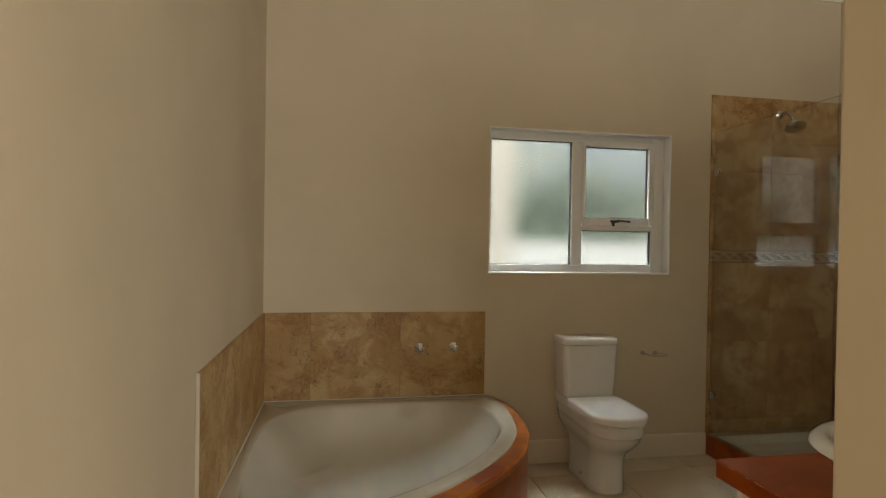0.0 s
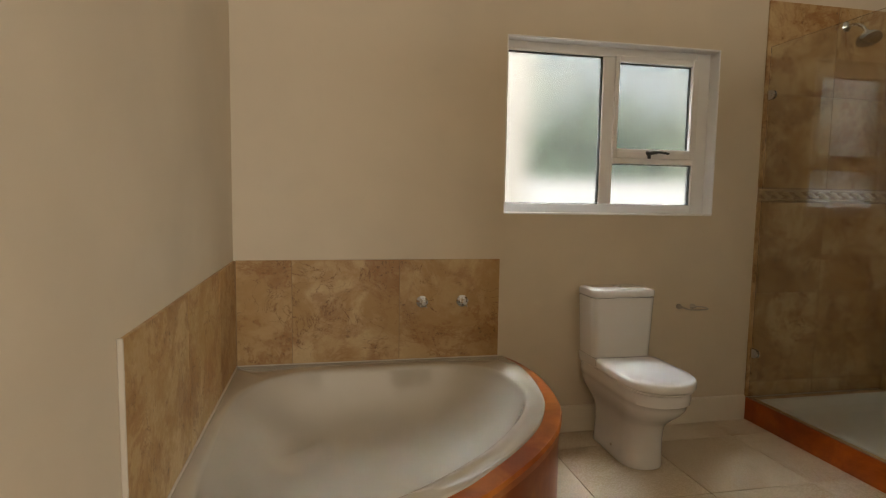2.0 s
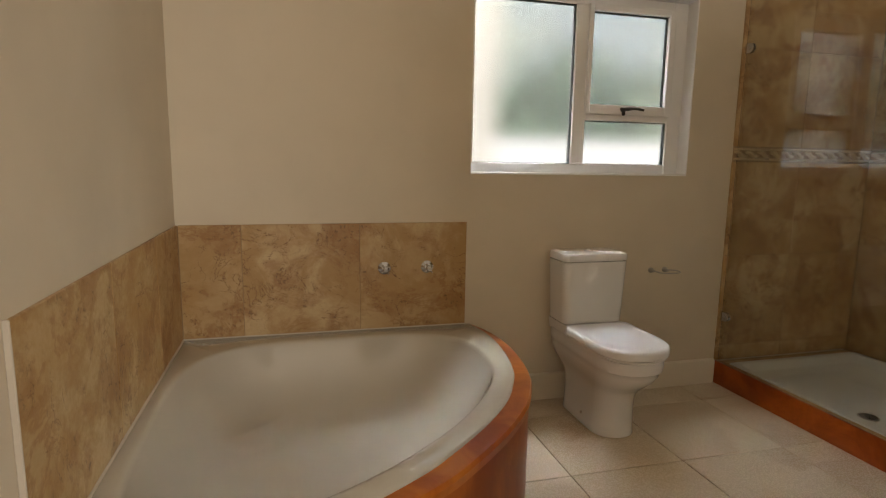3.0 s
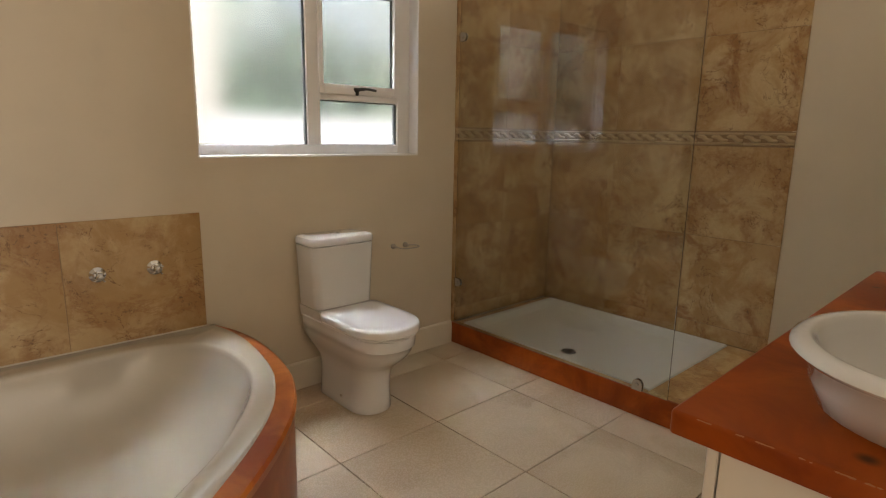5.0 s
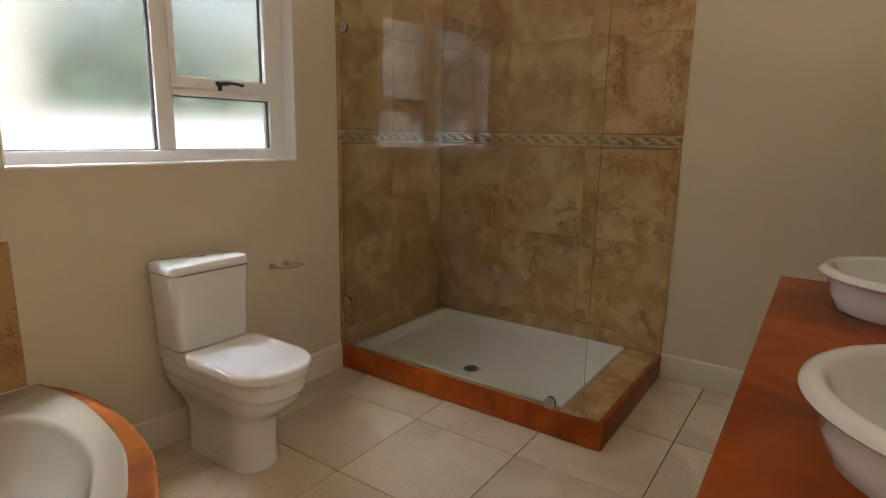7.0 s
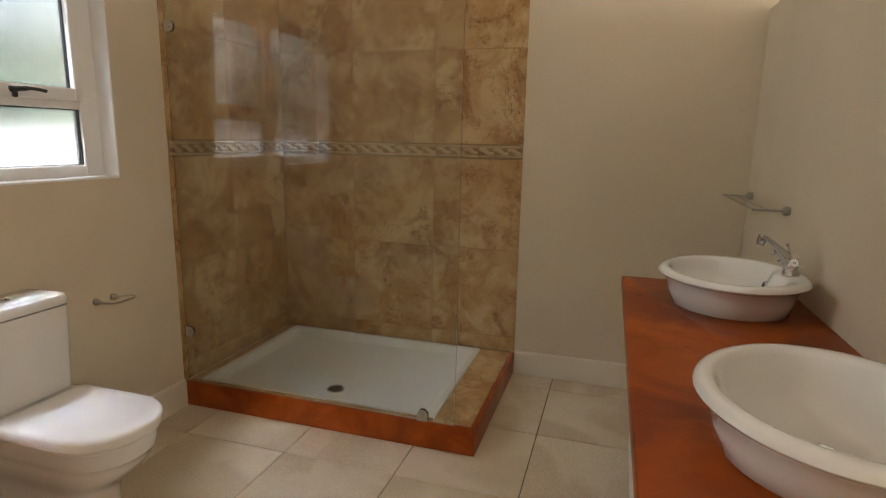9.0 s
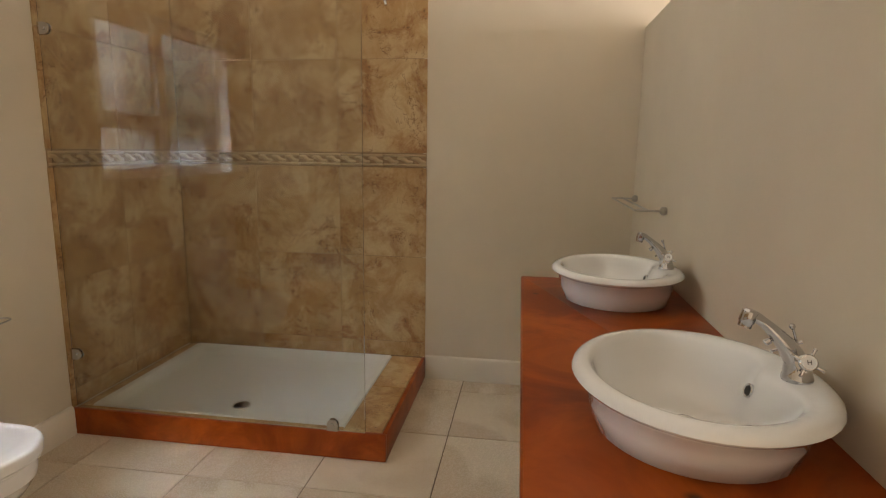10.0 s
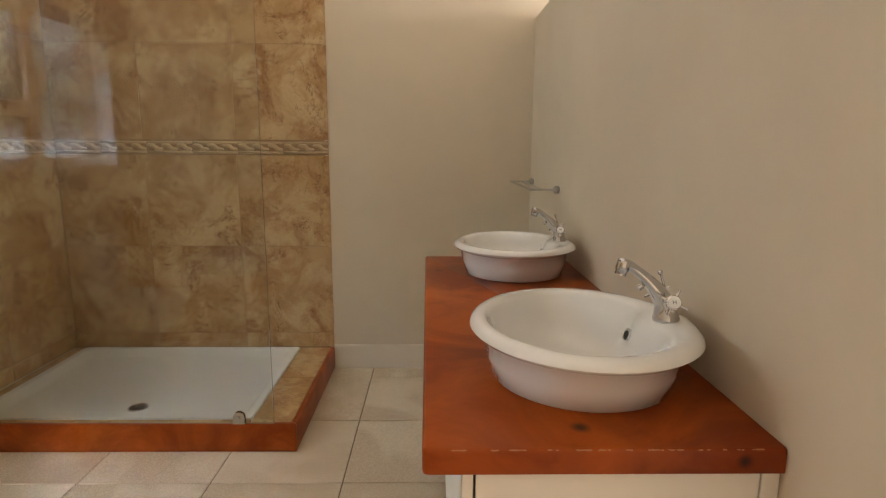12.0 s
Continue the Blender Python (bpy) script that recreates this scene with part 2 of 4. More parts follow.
def tube(points, radius, n=10, bm=None, flat=1.0):
    """A round rod along points; radius may be one number or one for each point."""
    pts = [Vector(p) for p in points]
    rad = radius if isinstance(radius, (list, tuple)) else [radius] * len(pts)
    rings, up = [], None
    for i, p in enumerate(pts):
        d = (pts[min(i + 1, len(pts) - 1)] - pts[max(i - 1, 0)]).normalized()
        if up is None:
            up = d.orthogonal().normalized()
        side = d.cross(up).normalized()
        up = side.cross(d).normalized()
        rings.append([p + rad[i] * (math.cos(2 * math.pi * k / n) * side + flat * math.sin(2 * math.pi * k / n) * up) for k in range(n)])
    return loft(rings, True, True, True, bm)


def curve(points, steps=8):
    """A smooth line through control points."""
    p = [Vector(v) for v in points]
    p = [2 * p[0] - p[1]] + p + [2 * p[-1] - p[-2]]
    out = []
    for i in range(1, len(p) - 2):
        for s in range(steps):
            t = s / steps
            a, b, c, d = p[i - 1], p[i], p[i + 1], p[i + 2]
            out.append(0.5 * (2 * b + (c - a) * t + (2 * a - 5 * b + 4 * c - d) * t * t + (3 * b - a - 3 * c + d) * t ** 3))
    out.append(p[-2])
    return out


def lathe(origin, axis, profile, n=20, bm=None):
    """Profile of (distance along axis, radius) turned round the axis."""
    axis = Vector(axis).normalized()
    u = axis.orthogonal().normalized()
    v = axis.cross(u)
    o = Vector(origin)
    rings = [[o + axis * d + r * (math.cos(2 * math.pi * k / n) * u + math.sin(2 * math.pi * k / n) * v) for k in range(n)] for d, r in profile]
    return loft(rings, True, True, True, bm)


# ---------- the large structure ----------
def structure(name, bm, mat, label, category, smooth=None):
    return tagged(part(name, bm, mat, None, "", smooth), label, category, "", "structure")


T = 0.2
floor = structure("floor", box((XW - T, YS - T, -0.2), (XE + T, YN + T, -0.007)), GROUT_DARK, "cream stone-look ceramic tile floor with dark joints", "floor")
wall_west = structure("wall_west", box((XW - T, YS - T, -0.007), (XW, YN + T, ZC)), WALL, "plain beige painted plaster wall beside the bath", "wall")
wall_east = structure("wall_east", box((XE, YS - T, -0.007), (XE + T, YN + T, ZC)), WALL, "beige painted wall with travertine tiles in the shower", "wall")
bm = bmesh.new()
box((XW, YN, -0.007), (WX0, YN + T, ZC), bm=bm)
box((WX1, YN, -0.007), (XE, YN + T, ZC), bm=bm)
box((WX0, YN, -0.007), (WX1, YN + T, WZ0), bm=bm)
box((WX0, YN, WZ1), (WX1, YN + T, ZC), bm=bm)
wall_north = structure("wall_north", bm, WALL, "beige painted wall with a frosted window opening", "wall")
wall_partition = structure("wall_partition", box((XP, YP - PT, -0.007), (XE, YP, ZP), 0.006, 2), WALL, "beige partition wall that stops short of the ceiling", "wall")
# South wall is never seen: assumed, with its opening sized to the fill lamp.
bm = bmesh.new()
box((XW, YS - T, -0.007), (0.47, YS, ZC), bm=bm)
box((2.13, YS - T, -0.007), (XE, YS, ZC), bm=bm)
box((0.47, YS - T, -0.007), (2.13, YS, 0.88), bm=bm)
box((0.47, YS - T, 2.12), (2.13, YS, ZC), bm=bm)
structure("wall_south", bm, WALL, "assumed unseen beige wall with an opening for the fill lamp", "wall")
structure("ceiling", box((XW - T, YS - T, ZC), (XE + T, YN + T, ZC + 0.15)), CEIL, "plain white painted ceiling", "ceiling")


def cornice(a, b, inward):
    """A coved ceiling moulding from a to b."""
    a, b, inward = Vector((*a, ZC)), Vector((*b, ZC)), Vector((*inward, 0))
    prof = [(0.0, -0.075), (0.012, -0.075), (0.014, -0.062), (0.026, -0.042), (0.044, -0.024), (0.064, -0.013), (0.066, 0.0), (0.0, 0.0)]
    return loft([[p + inward * d + Vector((0, 0, z)) for d, z in prof] for p in (a, b)], True, True, True)


for a, b, i in (((XW, YN), (XE, YN), (0, -1)), ((XW, YS), (XW, YN), (1, 0)), ((XE, YN), (XE, YS), (-1, 0))):
    structure("trim", cornice(a, b, i), CEIL, "white coved plaster cornice", "cornice", 40)


def skirting(a, b, inward, h=0.137):
    a, b, inward = Vector((*a, 0)), Vector((*b, 0)), Vector((*inward, 0))
    prof = [(0.0, 0.0), (0.016, 0.0), (0.016, h - 0.02), (0.013, h - 0.007), (0.006, h), (0.0, h)]
    return loft([[p + inward * d + Vector((0, 0, z)) for d, z in prof] for p in (a, b)], True, True, True)


for a, b, i in (((0.93, YN), (SX - 0.002, YN), (0, -1)), ((XE, SY - 0.002), (XE, YP), (-1, 0)), ((XW, YS), (XW, 2.0), (1, 0)),
                ((XE - 0.017, YP), (VX1 - 0.02, YP), (0, 1)), ((XP, YP), (XP, YP - PT), (-1, 0))):
    structure("baseboard", skirting(a, b, i), SKIRT, "cream gloss-painted skirting board", "skirting", 30)

# ---------- window ----------
window_1 = thing("window_1", "white aluminium window with frosted panes and a top-hung sash", "window", ((WX0 + WX1) / 2, YN + 0.1, WZ0), "", "structure")


def in_window(name, bm, mat, label="", parent=None, smooth=None):
    ob = part(name, bm, mat, parent or window_1, label, smooth)
    if not parent:
        ob.matrix_parent_inverse = Matrix.Translation(window_1.location).inverted()
    return ob


FY = YN + 0.075                                    # inner face of the frame
MX0, MX1 = 1.475, 1.545                            # mullion
TZ0, TZ1 = 1.400, 1.478                            # transom
bm = bmesh.new()
for lo, hi in (((WX0, FY, WZ0), (WX0 + 0.028, FY + 0.05, WZ1)), ((2.011, FY, WZ0), (WX1, FY + 0.05, WZ1)),
               ((WX0 + 0.028, FY, WZ0), (2.011, FY + 0.05, 1.186)), ((WX0 + 0.028, FY, 1.942), (2.011, FY + 0.05, WZ1)),
               ((MX0, FY, 1.186), (MX1, FY + 0.05, 1.942)), ((MX1, FY, TZ0), (2.011, FY + 0.05, TZ1 - 0.02))):
    box(lo, hi, 0.003, 1, bm)
in_window("window_frame", bm, ALU, "white powder-coated frame with mullion and transom")
bm = bmesh.new()
S0, S1, S2, S3 = MX1 - 0.008, 2.020, TZ1 - 0.048, 1.950
for lo, hi in (((S0, FY - 0.012, S2), (S0 + 0.025, FY + 0.03, S3)), ((1.985, FY - 0.012, S2), (S1, FY + 0.03, S3)),
               ((S0 + 0.025, FY - 0.012, S2), (1.985, FY + 0.03, TZ1)), ((S0 + 0.025, FY - 0.012, 1.918), (1.985, FY + 0.03, S3))):
    box(lo, hi, 0.003, 1, bm)
sash = in_window("sash", bm, ALU, "white top-hung opening sash")
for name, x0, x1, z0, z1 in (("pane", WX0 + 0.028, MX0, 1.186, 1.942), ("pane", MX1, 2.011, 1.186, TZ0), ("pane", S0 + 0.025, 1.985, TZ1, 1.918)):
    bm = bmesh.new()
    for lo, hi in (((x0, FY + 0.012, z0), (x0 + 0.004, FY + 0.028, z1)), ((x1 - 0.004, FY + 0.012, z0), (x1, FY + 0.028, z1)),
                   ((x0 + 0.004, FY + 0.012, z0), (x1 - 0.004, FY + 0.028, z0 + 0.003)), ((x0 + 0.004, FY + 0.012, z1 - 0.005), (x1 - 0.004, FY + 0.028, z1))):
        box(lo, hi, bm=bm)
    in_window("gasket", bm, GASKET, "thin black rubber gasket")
    pane = in_window(name, box((x0 + 0.001, FY + 0.018, z0 + 0.001), (x1 - 0.001, FY + 0.023, z1 - 0.001)), FROSTED, "frosted glass pane tinted dark to dim the glow behind it")
    # No shadow, so the backdrop's glow enters undimmed by the tint.
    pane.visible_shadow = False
bm = lathe((1.742, FY - 0.012, 1.455), (0, -1, 0), [(0, 0.011), (0.012, 0.011), (0.016, 0.008), (0.03, 0.008)], 14)
tube(curve([(1.715, FY - 0.036, 1.459), (1.742, FY - 0.042, 1.457), (1.79, FY - 0.044, 1.461), (1.845, FY - 0.04, 1.456)], 5), [0.008] * 5 + [0.010] * 4 + [0.007] * 7, 8, bm, 0.7)
box((1.736, FY - 0.03, 1.428), (1.750, FY - 0.014, 1.455), 0.003, 1, bm)
in_window("window_handle", bm, BLACK, "black metal lever handle", sash, 40)
for lo, hi in (((WX0 + 0.001, YN - 0.001, WZ0 - 0.004), (WX1 - 0.001, FY, WZ0 + 0.006)),):
    in_window("window_sill", box(lo, hi, 0.002), REVEAL, "white painted sill")
bm = bmesh.new()
box((WX1 - 0.006, YN - 0.001, WZ0 + 0.006), (WX1 + 0.001, FY, WZ1), 0.001, 1, bm)
box((WX0 - 0.001, YN - 0.001, WZ0 + 0.006), (WX0 + 0.006, FY, WZ1), 0.001, 1, bm)
box((WX0 + 0.006, YN - 0.001, WZ1 - 0.006), (WX1 - 0.006, FY, WZ1 + 0.001), 0.001, 1, bm)
in_window("window_reveal", bm, REVEAL, "white painted plaster reveal")

# ---------- outside the window ----------
PAVE = paint("pale_paving", (0.55, 0.50, 0.43), 0.85, 0.4, 0.1)
structure("ground", box((-60, YN + T + 0.005, -0.35), (60, 120, -0.10)), PAVE, "pale paved ground outside the window", "ground")


def garden_glow():
    """Glowing distance beyond the frosted panes, lights the room: pale wall, white garden wall, shrubs, hazy sky."""
    m, n, l, b = material("garden_glow_panel")
    g = n.new("ShaderNodeNewGeometry")
    xyz = n.new("ShaderNodeSeparateXYZ")
    l.new(g.outputs["Position"], xyz.inputs[0])
    p = world_place(n, l)
    wob = n.new("ShaderNodeMath")
    wob.operation = "MULTIPLY_ADD"
    wob.inputs[1].default_value = 0.55
    l.new(noise_tex(n, l, p, 2.6, 3), wob.inputs[0])
    l.new(xyz.outputs[2], wob.inputs[2])
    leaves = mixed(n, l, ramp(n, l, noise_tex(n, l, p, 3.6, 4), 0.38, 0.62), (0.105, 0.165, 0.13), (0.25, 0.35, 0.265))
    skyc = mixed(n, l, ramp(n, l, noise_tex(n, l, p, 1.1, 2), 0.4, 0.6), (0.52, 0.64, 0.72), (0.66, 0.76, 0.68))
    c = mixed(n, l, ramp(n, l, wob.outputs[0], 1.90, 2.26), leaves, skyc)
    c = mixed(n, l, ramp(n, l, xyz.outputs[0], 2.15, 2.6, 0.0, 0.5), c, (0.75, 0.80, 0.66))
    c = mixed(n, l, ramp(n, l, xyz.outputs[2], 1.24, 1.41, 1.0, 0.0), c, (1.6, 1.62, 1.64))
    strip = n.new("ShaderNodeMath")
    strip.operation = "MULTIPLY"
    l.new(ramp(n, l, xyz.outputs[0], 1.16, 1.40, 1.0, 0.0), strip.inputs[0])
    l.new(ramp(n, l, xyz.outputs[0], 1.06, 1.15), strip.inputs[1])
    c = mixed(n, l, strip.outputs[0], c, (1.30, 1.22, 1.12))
    # Extra-bright bands above the visible part, added to light the floor and toilet.
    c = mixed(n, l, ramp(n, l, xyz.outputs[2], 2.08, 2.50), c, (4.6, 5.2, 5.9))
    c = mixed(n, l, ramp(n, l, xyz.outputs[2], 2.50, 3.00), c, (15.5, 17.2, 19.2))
    b.inputs["Base Color"].default_value = (0.3, 0.3, 0.3, 1)
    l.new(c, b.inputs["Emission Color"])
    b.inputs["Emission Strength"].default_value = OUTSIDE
    b.inputs["Roughness"].default_value = 1.0
    return m


structure("backdrop", box((-0.75, YN + 0.65, 0.75), (3.25, YN + 0.67, 4.4)), garden_glow(), "glowing panel coloured as a hazy garden, added to light the room", "backdrop")

# ---------- bath ----------
BZ = 0.418
bath = thing("corner_bath", "cream-white acrylic corner bath with orange-brown stained curved surround", "bathtub", (XW, YN, 0))


def in_bath(name, bm, mat, label="", smooth=35):
    ob = part(name, bm, mat, bath, label, smooth)
    ob.matrix_parent_inverse = Matrix.Translation(bath.location).inverted()
    return ob


FRONT = curve([(0.955, YN - 0.004, 0), (1.0, 3.35, 0), (1.015, 3.2, 0), (1.005, 3.03, 0), (0.975, 2.86, 0), (0.93, 2.735, 0), (0.85, 2.585, 0), (0.725, 2.432, 0), (0.57, 2.285, 0), (0.46, 2.2, 0),
               (0.25, 2.08, 0), (0.05, 2.0, 0), (-0.15, 1.955, 0), (XW + 0.004, 1.94, 0)], 6)


def inset(line, d0, d1):
    """The line moved inwards by d0 at its ends to d1 in its middle."""
    out, n = [], len(line)
    for i, p in enumerate(line):
        t = (line[min(i + 1, n - 1)] - line[max(i - 1, 0)]).normalized()
        side = Vector((t.y, -t.x, 0))
        k = math.sin(math.pi * i / (n - 1)) ** 0.6
        q = p + side * (d0 + (d1 - d0) * k)
        out.append(Vector((max(q.x, XW + 0.003), min(q.y, YN - 0.003), 0)))
    return out


def lifted(line, z):
    return [Vector((p.x, p.y, z)) for p in line]


WHITE_EDGE = inset(FRONT, 0.006, 0.056)
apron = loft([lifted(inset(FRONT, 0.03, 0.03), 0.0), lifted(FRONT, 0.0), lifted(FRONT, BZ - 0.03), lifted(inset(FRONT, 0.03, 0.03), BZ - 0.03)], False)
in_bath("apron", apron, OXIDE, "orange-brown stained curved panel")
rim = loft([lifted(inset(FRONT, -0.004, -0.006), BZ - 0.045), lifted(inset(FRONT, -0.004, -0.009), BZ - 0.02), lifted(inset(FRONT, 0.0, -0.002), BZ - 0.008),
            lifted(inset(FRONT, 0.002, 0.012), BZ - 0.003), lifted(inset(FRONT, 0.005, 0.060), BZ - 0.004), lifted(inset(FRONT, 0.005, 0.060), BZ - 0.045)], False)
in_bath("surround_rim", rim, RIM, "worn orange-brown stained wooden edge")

# shell: outer edge, rolled lip, moulded hollow with a corner seat
outer = WHITE_EDGE + [Vector((XW + 0.003, y, 0)) for y in np.linspace(2.15, 3.44, 14)] + [Vector((XW + 0.003, YN - 0.003, 0))] + [Vector((x, YN - 0.003, 0)) for x in np.linspace(-0.28, 0.88, 14)]
hollow_line = curve([(0.80, 3.285, 0), (0.85, 3.19, 0), (0.862, 3.05, 0), (0.843, 2.887, 0), (0.757, 2.705, 0), (0.60, 2.505, 0), (0.447, 2.367, 0), (0.325, 2.277, 0), (0.196, 2.205, 0), (0.05, 2.145, 0), (-0.10, 2.125, 0),
                     (-0.21, 2.19, 0), (-0.258, 2.35, 0), (-0.272, 2.6, 0), (-0.275, 2.9, 0), (-0.252, 3.1, 0), (-0.19, 3.225, 0), (-0.08, 3.315, 0), (0.07, 3.352, 0), (0.36, 3.362, 0), (0.645, 3.352, 0), (0.80, 3.285, 0)], 6)[:-1]
CX, CY = 0.22, 2.85


def resampled(loop, n):
    """n points of a closed loop at even angles round the middle of the hollow."""
    ang = sorted(((math.atan2(p.y - CY, p.x - CX) % (2 * math.pi), (p - Vector((CX, CY, 0))).length) for p in loop))
    a = np.array([v[0] for v in ang])
    r = np.array([v[1] for v in ang])
    a = np.concatenate((a[-1:] - 2 * math.pi, a, a[:1] + 2 * math.pi))
    r = np.concatenate((r[-1:], r, r[:1]))
    return [(t, float(np.interp(t, a, r))) for t in np.linspace(0, 2 * math.pi, n, endpoint=False)]


NB = 176
lip = resampled(hollow_line, NB)
for _ in range(4):
    lip = [(t, (lip[i - 1][1] + 2 * r + lip[(i + 1) % NB][1]) / 4) for i, (t, r) in enumerate(lip)]


def smooth01(x):
    x = min(1, max(0, x))
    return x * x * (3 - 2 * x)


def soft_max(a, b, k=0.035):
    h = min(1, max(0, 0.5 + 0.5 * (a - b) / k))
    return b + (a - b) * h + k * h * (1 - h)


def hollow_z(x, y, f):
    """Height of the moulded hollow, f from 1 at the lip to 0 in the middle."""
    z = 0.125 + 0.279 * max(0.0, (f - 0.35) / 0.65) ** 3.0
    u = ((x - XW) + (YN - y)) / math.sqrt(2)
    v = ((x - XW) - (YN - y)) / math.sqrt(2)
    # seat across the corner, its ends swept up into arm rests
    front = 0.47 + 0.03 * math.cos(v * 8.0)
    seat = 0.115 + 0.058 * (1 - smooth01((u - front) / 0.09))
    seat += 0.06 * smooth01((abs(v) - 0.20) / 0.25) * (1 - smooth01((u - front - 0.02) / 0.16))
    z = soft_max(z, seat, 0.025)
    return min(z, BZ - 0.013)


outer_rs = resampled(outer, NB)


def ring_of(rs, grow, z):
    return [Vector((CX + (r + grow) * math.cos(t), CY + (r + grow) * math.sin(t), z)) for t, r in rs]


shell = [ring_of(outer_rs, 0.0, BZ - 0.012), ring_of(outer_rs, -0.002, BZ - 0.002), ring_of(outer_rs, -0.010, BZ + 0.004), ring_of(lip, 0.026, BZ + 0.006), ring_of(lip, 0.013, BZ + 0.0045), ring_of(lip, 0.005, BZ - 0.001)]
for f in np.linspace(1.0, 0.02, 56):
    row = []
    for t, r in lip:
        x, y = CX + r * f * math.cos(t), CY + r * f * math.sin(t)
        row.append(Vector((x, y, hollow_z(x, y, f))))
    shell.append(row)
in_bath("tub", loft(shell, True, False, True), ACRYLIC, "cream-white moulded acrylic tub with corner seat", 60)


def wall_valve(x):
    """Round flange with a ribbed body and a slim lever."""
    v = thing("bath_tap", "chrome wall-mounted bath tap with small cross handle", "tap", (x, YN - 0.008, 0.705), "bath taps")
    part("flange", lathe((0, 0, 0), (0, -1, 0), [(0, 0.029), (0.004, 0.029), (0.008, 0.024), (0.012, 0.016), (0.020, 0.015), (0.022, 0.019), (0.030, 0.019), (0.033, 0.013)], 22), CHROME, v, "", 35)
    h = part("handle", lathe((0, -0.033, 0), (0, -1, 0), [(0, 0.009), (0.010, 0.009), (0.013, 0.0145), (0.022, 0.0145), (0.026, 0.010)], 18), CHROME, v, "small chrome cross handle", 35)
    for k in range(4):
        a = radians(35 + 90 * k)
        d = Vector((math.cos(a), 0, math.sin(a)))
        part("spoke", tube([Vector((0, -0.051, 0)) + d * 0.011, Vector((0, -0.051, 0)) + d * 0.019, Vector((0, -0.051, 0)) + d * 0.023], [0.0042, 0.0034, 0.0045], 8), CHROME, h, "", 35)
    part("cap", lathe((0, -0.059, 0), (0, -1, 0), [(0, 0.009), (0.002, 0.009), (0.004, 0.005)], 14), DULL_CHROME, h, "", 35)


wall_valve(0.530)
wall_valve(0.729)

# ---------- toilet ----------
TX = 1.503
toilet = thing("toilet", "white close-coupled ceramic toilet with closed lid", "toilet", (TX, YN, 0))


def d_ring(w, back, front, z, n=40, power=2.2):
    """A ring with a straight back and round front, about the toilet's middle."""
    mid = front + w * 1.08
    out = []
    for i in range(n + 1):
        a = math.pi * i / n
        c, s = math.cos(a), math.sin(a)
        out.append(Vector((math.copysign(abs(c) ** (2 / power), c) * w, mid - YN - (mid - front) * s ** (2 / power), z)))
    for k in range(1, 6):
        out.append(Vector((-w, (mid - YN) + (back - mid) * k / 6, z)))
    r = min(0.03, w * 0.3)
    out += [Vector((-w, back - YN - r, z)), Vector((-w + r * 0.3, back - YN - r * 0.3, z)), Vector((-w + r, back - YN, z)), Vector((w - r, back - YN, z)), Vector((w - r * 0.3, back - YN - r * 0.3, z)), Vector((w, back - YN - r, z))]
    for k in range(5, 0, -1):
        out.append(Vector((w, (mid - YN) + (back - mid) * k / 6, z)))
    return out


pan = [d_ring(0.1000, 3.405, 3.020, 0.0), d_ring(0.1020, 3.405, 3.018, 0.006), d_ring(0.0975, 3.405, 3.020, 0.03), d_ring(0.0930, 3.405, 3.020, 0.12), d_ring(0.0945, 3.408, 3.014, 0.17),
       d_ring(0.0985, 3.415, 3.002, 0.20), d_ring(0.1070, 3.44, 2.978, 0.225), d_ring(0.1200, 3.462, 2.945, 0.252), d_ring(0.1330, 3.474, 2.910, 0.282), d_ring(0.1405, 3.48, 2.888, 0.312), d_ring(0.1430, 3.48, 2.880, 0.333),
       d_ring(0.1465, 3.48, 2.872, 0.338), d_ring(0.1485, 3.48, 2.868, 0.360), d_ring(0.1475, 3.48, 2.868, 0.366), d_ring(0.1480, 3.48, 2.868, 0.388), d_ring(0.1440, 3.47, 2.874, 0.392)]
part("bowl", loft(pan, True, True, True), CERAMIC, toilet, "white ceramic pan on a pedestal", 40)
cis_foot = [[Vector((sx, sy, z)) for sx, sy in ((-w, -0.20), (w, -0.20), (w, -0.012), (-w, -0.012))] for w, z in ((0.143, 0.385), (0.150, 0.437))]
part("cistern_seat", loft(cis_foot, True, True, True), CERAMIC, toilet)
part("seat", loft([d_ring(0.1500, 3.285, 2.866, 0.3925), d_ring(0.1555, 3.288, 2.858, 0.395), d_ring(0.1560, 3.288, 2.857, 0.401), d_ring(0.1530, 3.285, 2.861, 0.404)], True, True, True), SEAT, toilet, "white plastic seat ring", 40)
part("lid", loft([d_ring(0.1550, 3.29, 2.858, 0.4065), d_ring(0.1610, 3.292, 2.849, 0.409), d_ring(0.1618, 3.292, 2.847, 0.434), d_ring(0.1590, 3.29, 2.851, 0.442), d_ring(0.1530, 3.285, 2.859, 0.446), d_ring(0.1200, 3.26, 2.90, 0.448)], True, True, True), SEAT, toilet, "thick closed white plastic lid", 50)
for sx in (-0.075, 0.075):
    part("hinge", lathe((sx - 0.02, -0.192, 0.418), (1, 0, 0), [(0, 0.011), (0.04, 0.011)], 12), SEAT, toilet, "", 40)


def rounded(w, y0, y1, z, r, n=5):
    """A rectangle with round corners, half width w."""
    out = []
    for cx, cy, a0 in ((w - r, y1 - r, 0), (-w + r, y1 - r, 90), (-w + r, y0 + r, 180), (w - r, y0 + r, 270)):
        for k in range(n + 1):
            a = radians(a0 + 90 * k / n)
            out.append(Vector((cx + r * math.cos(a), cy + r * math.sin(a), z)))
    return out


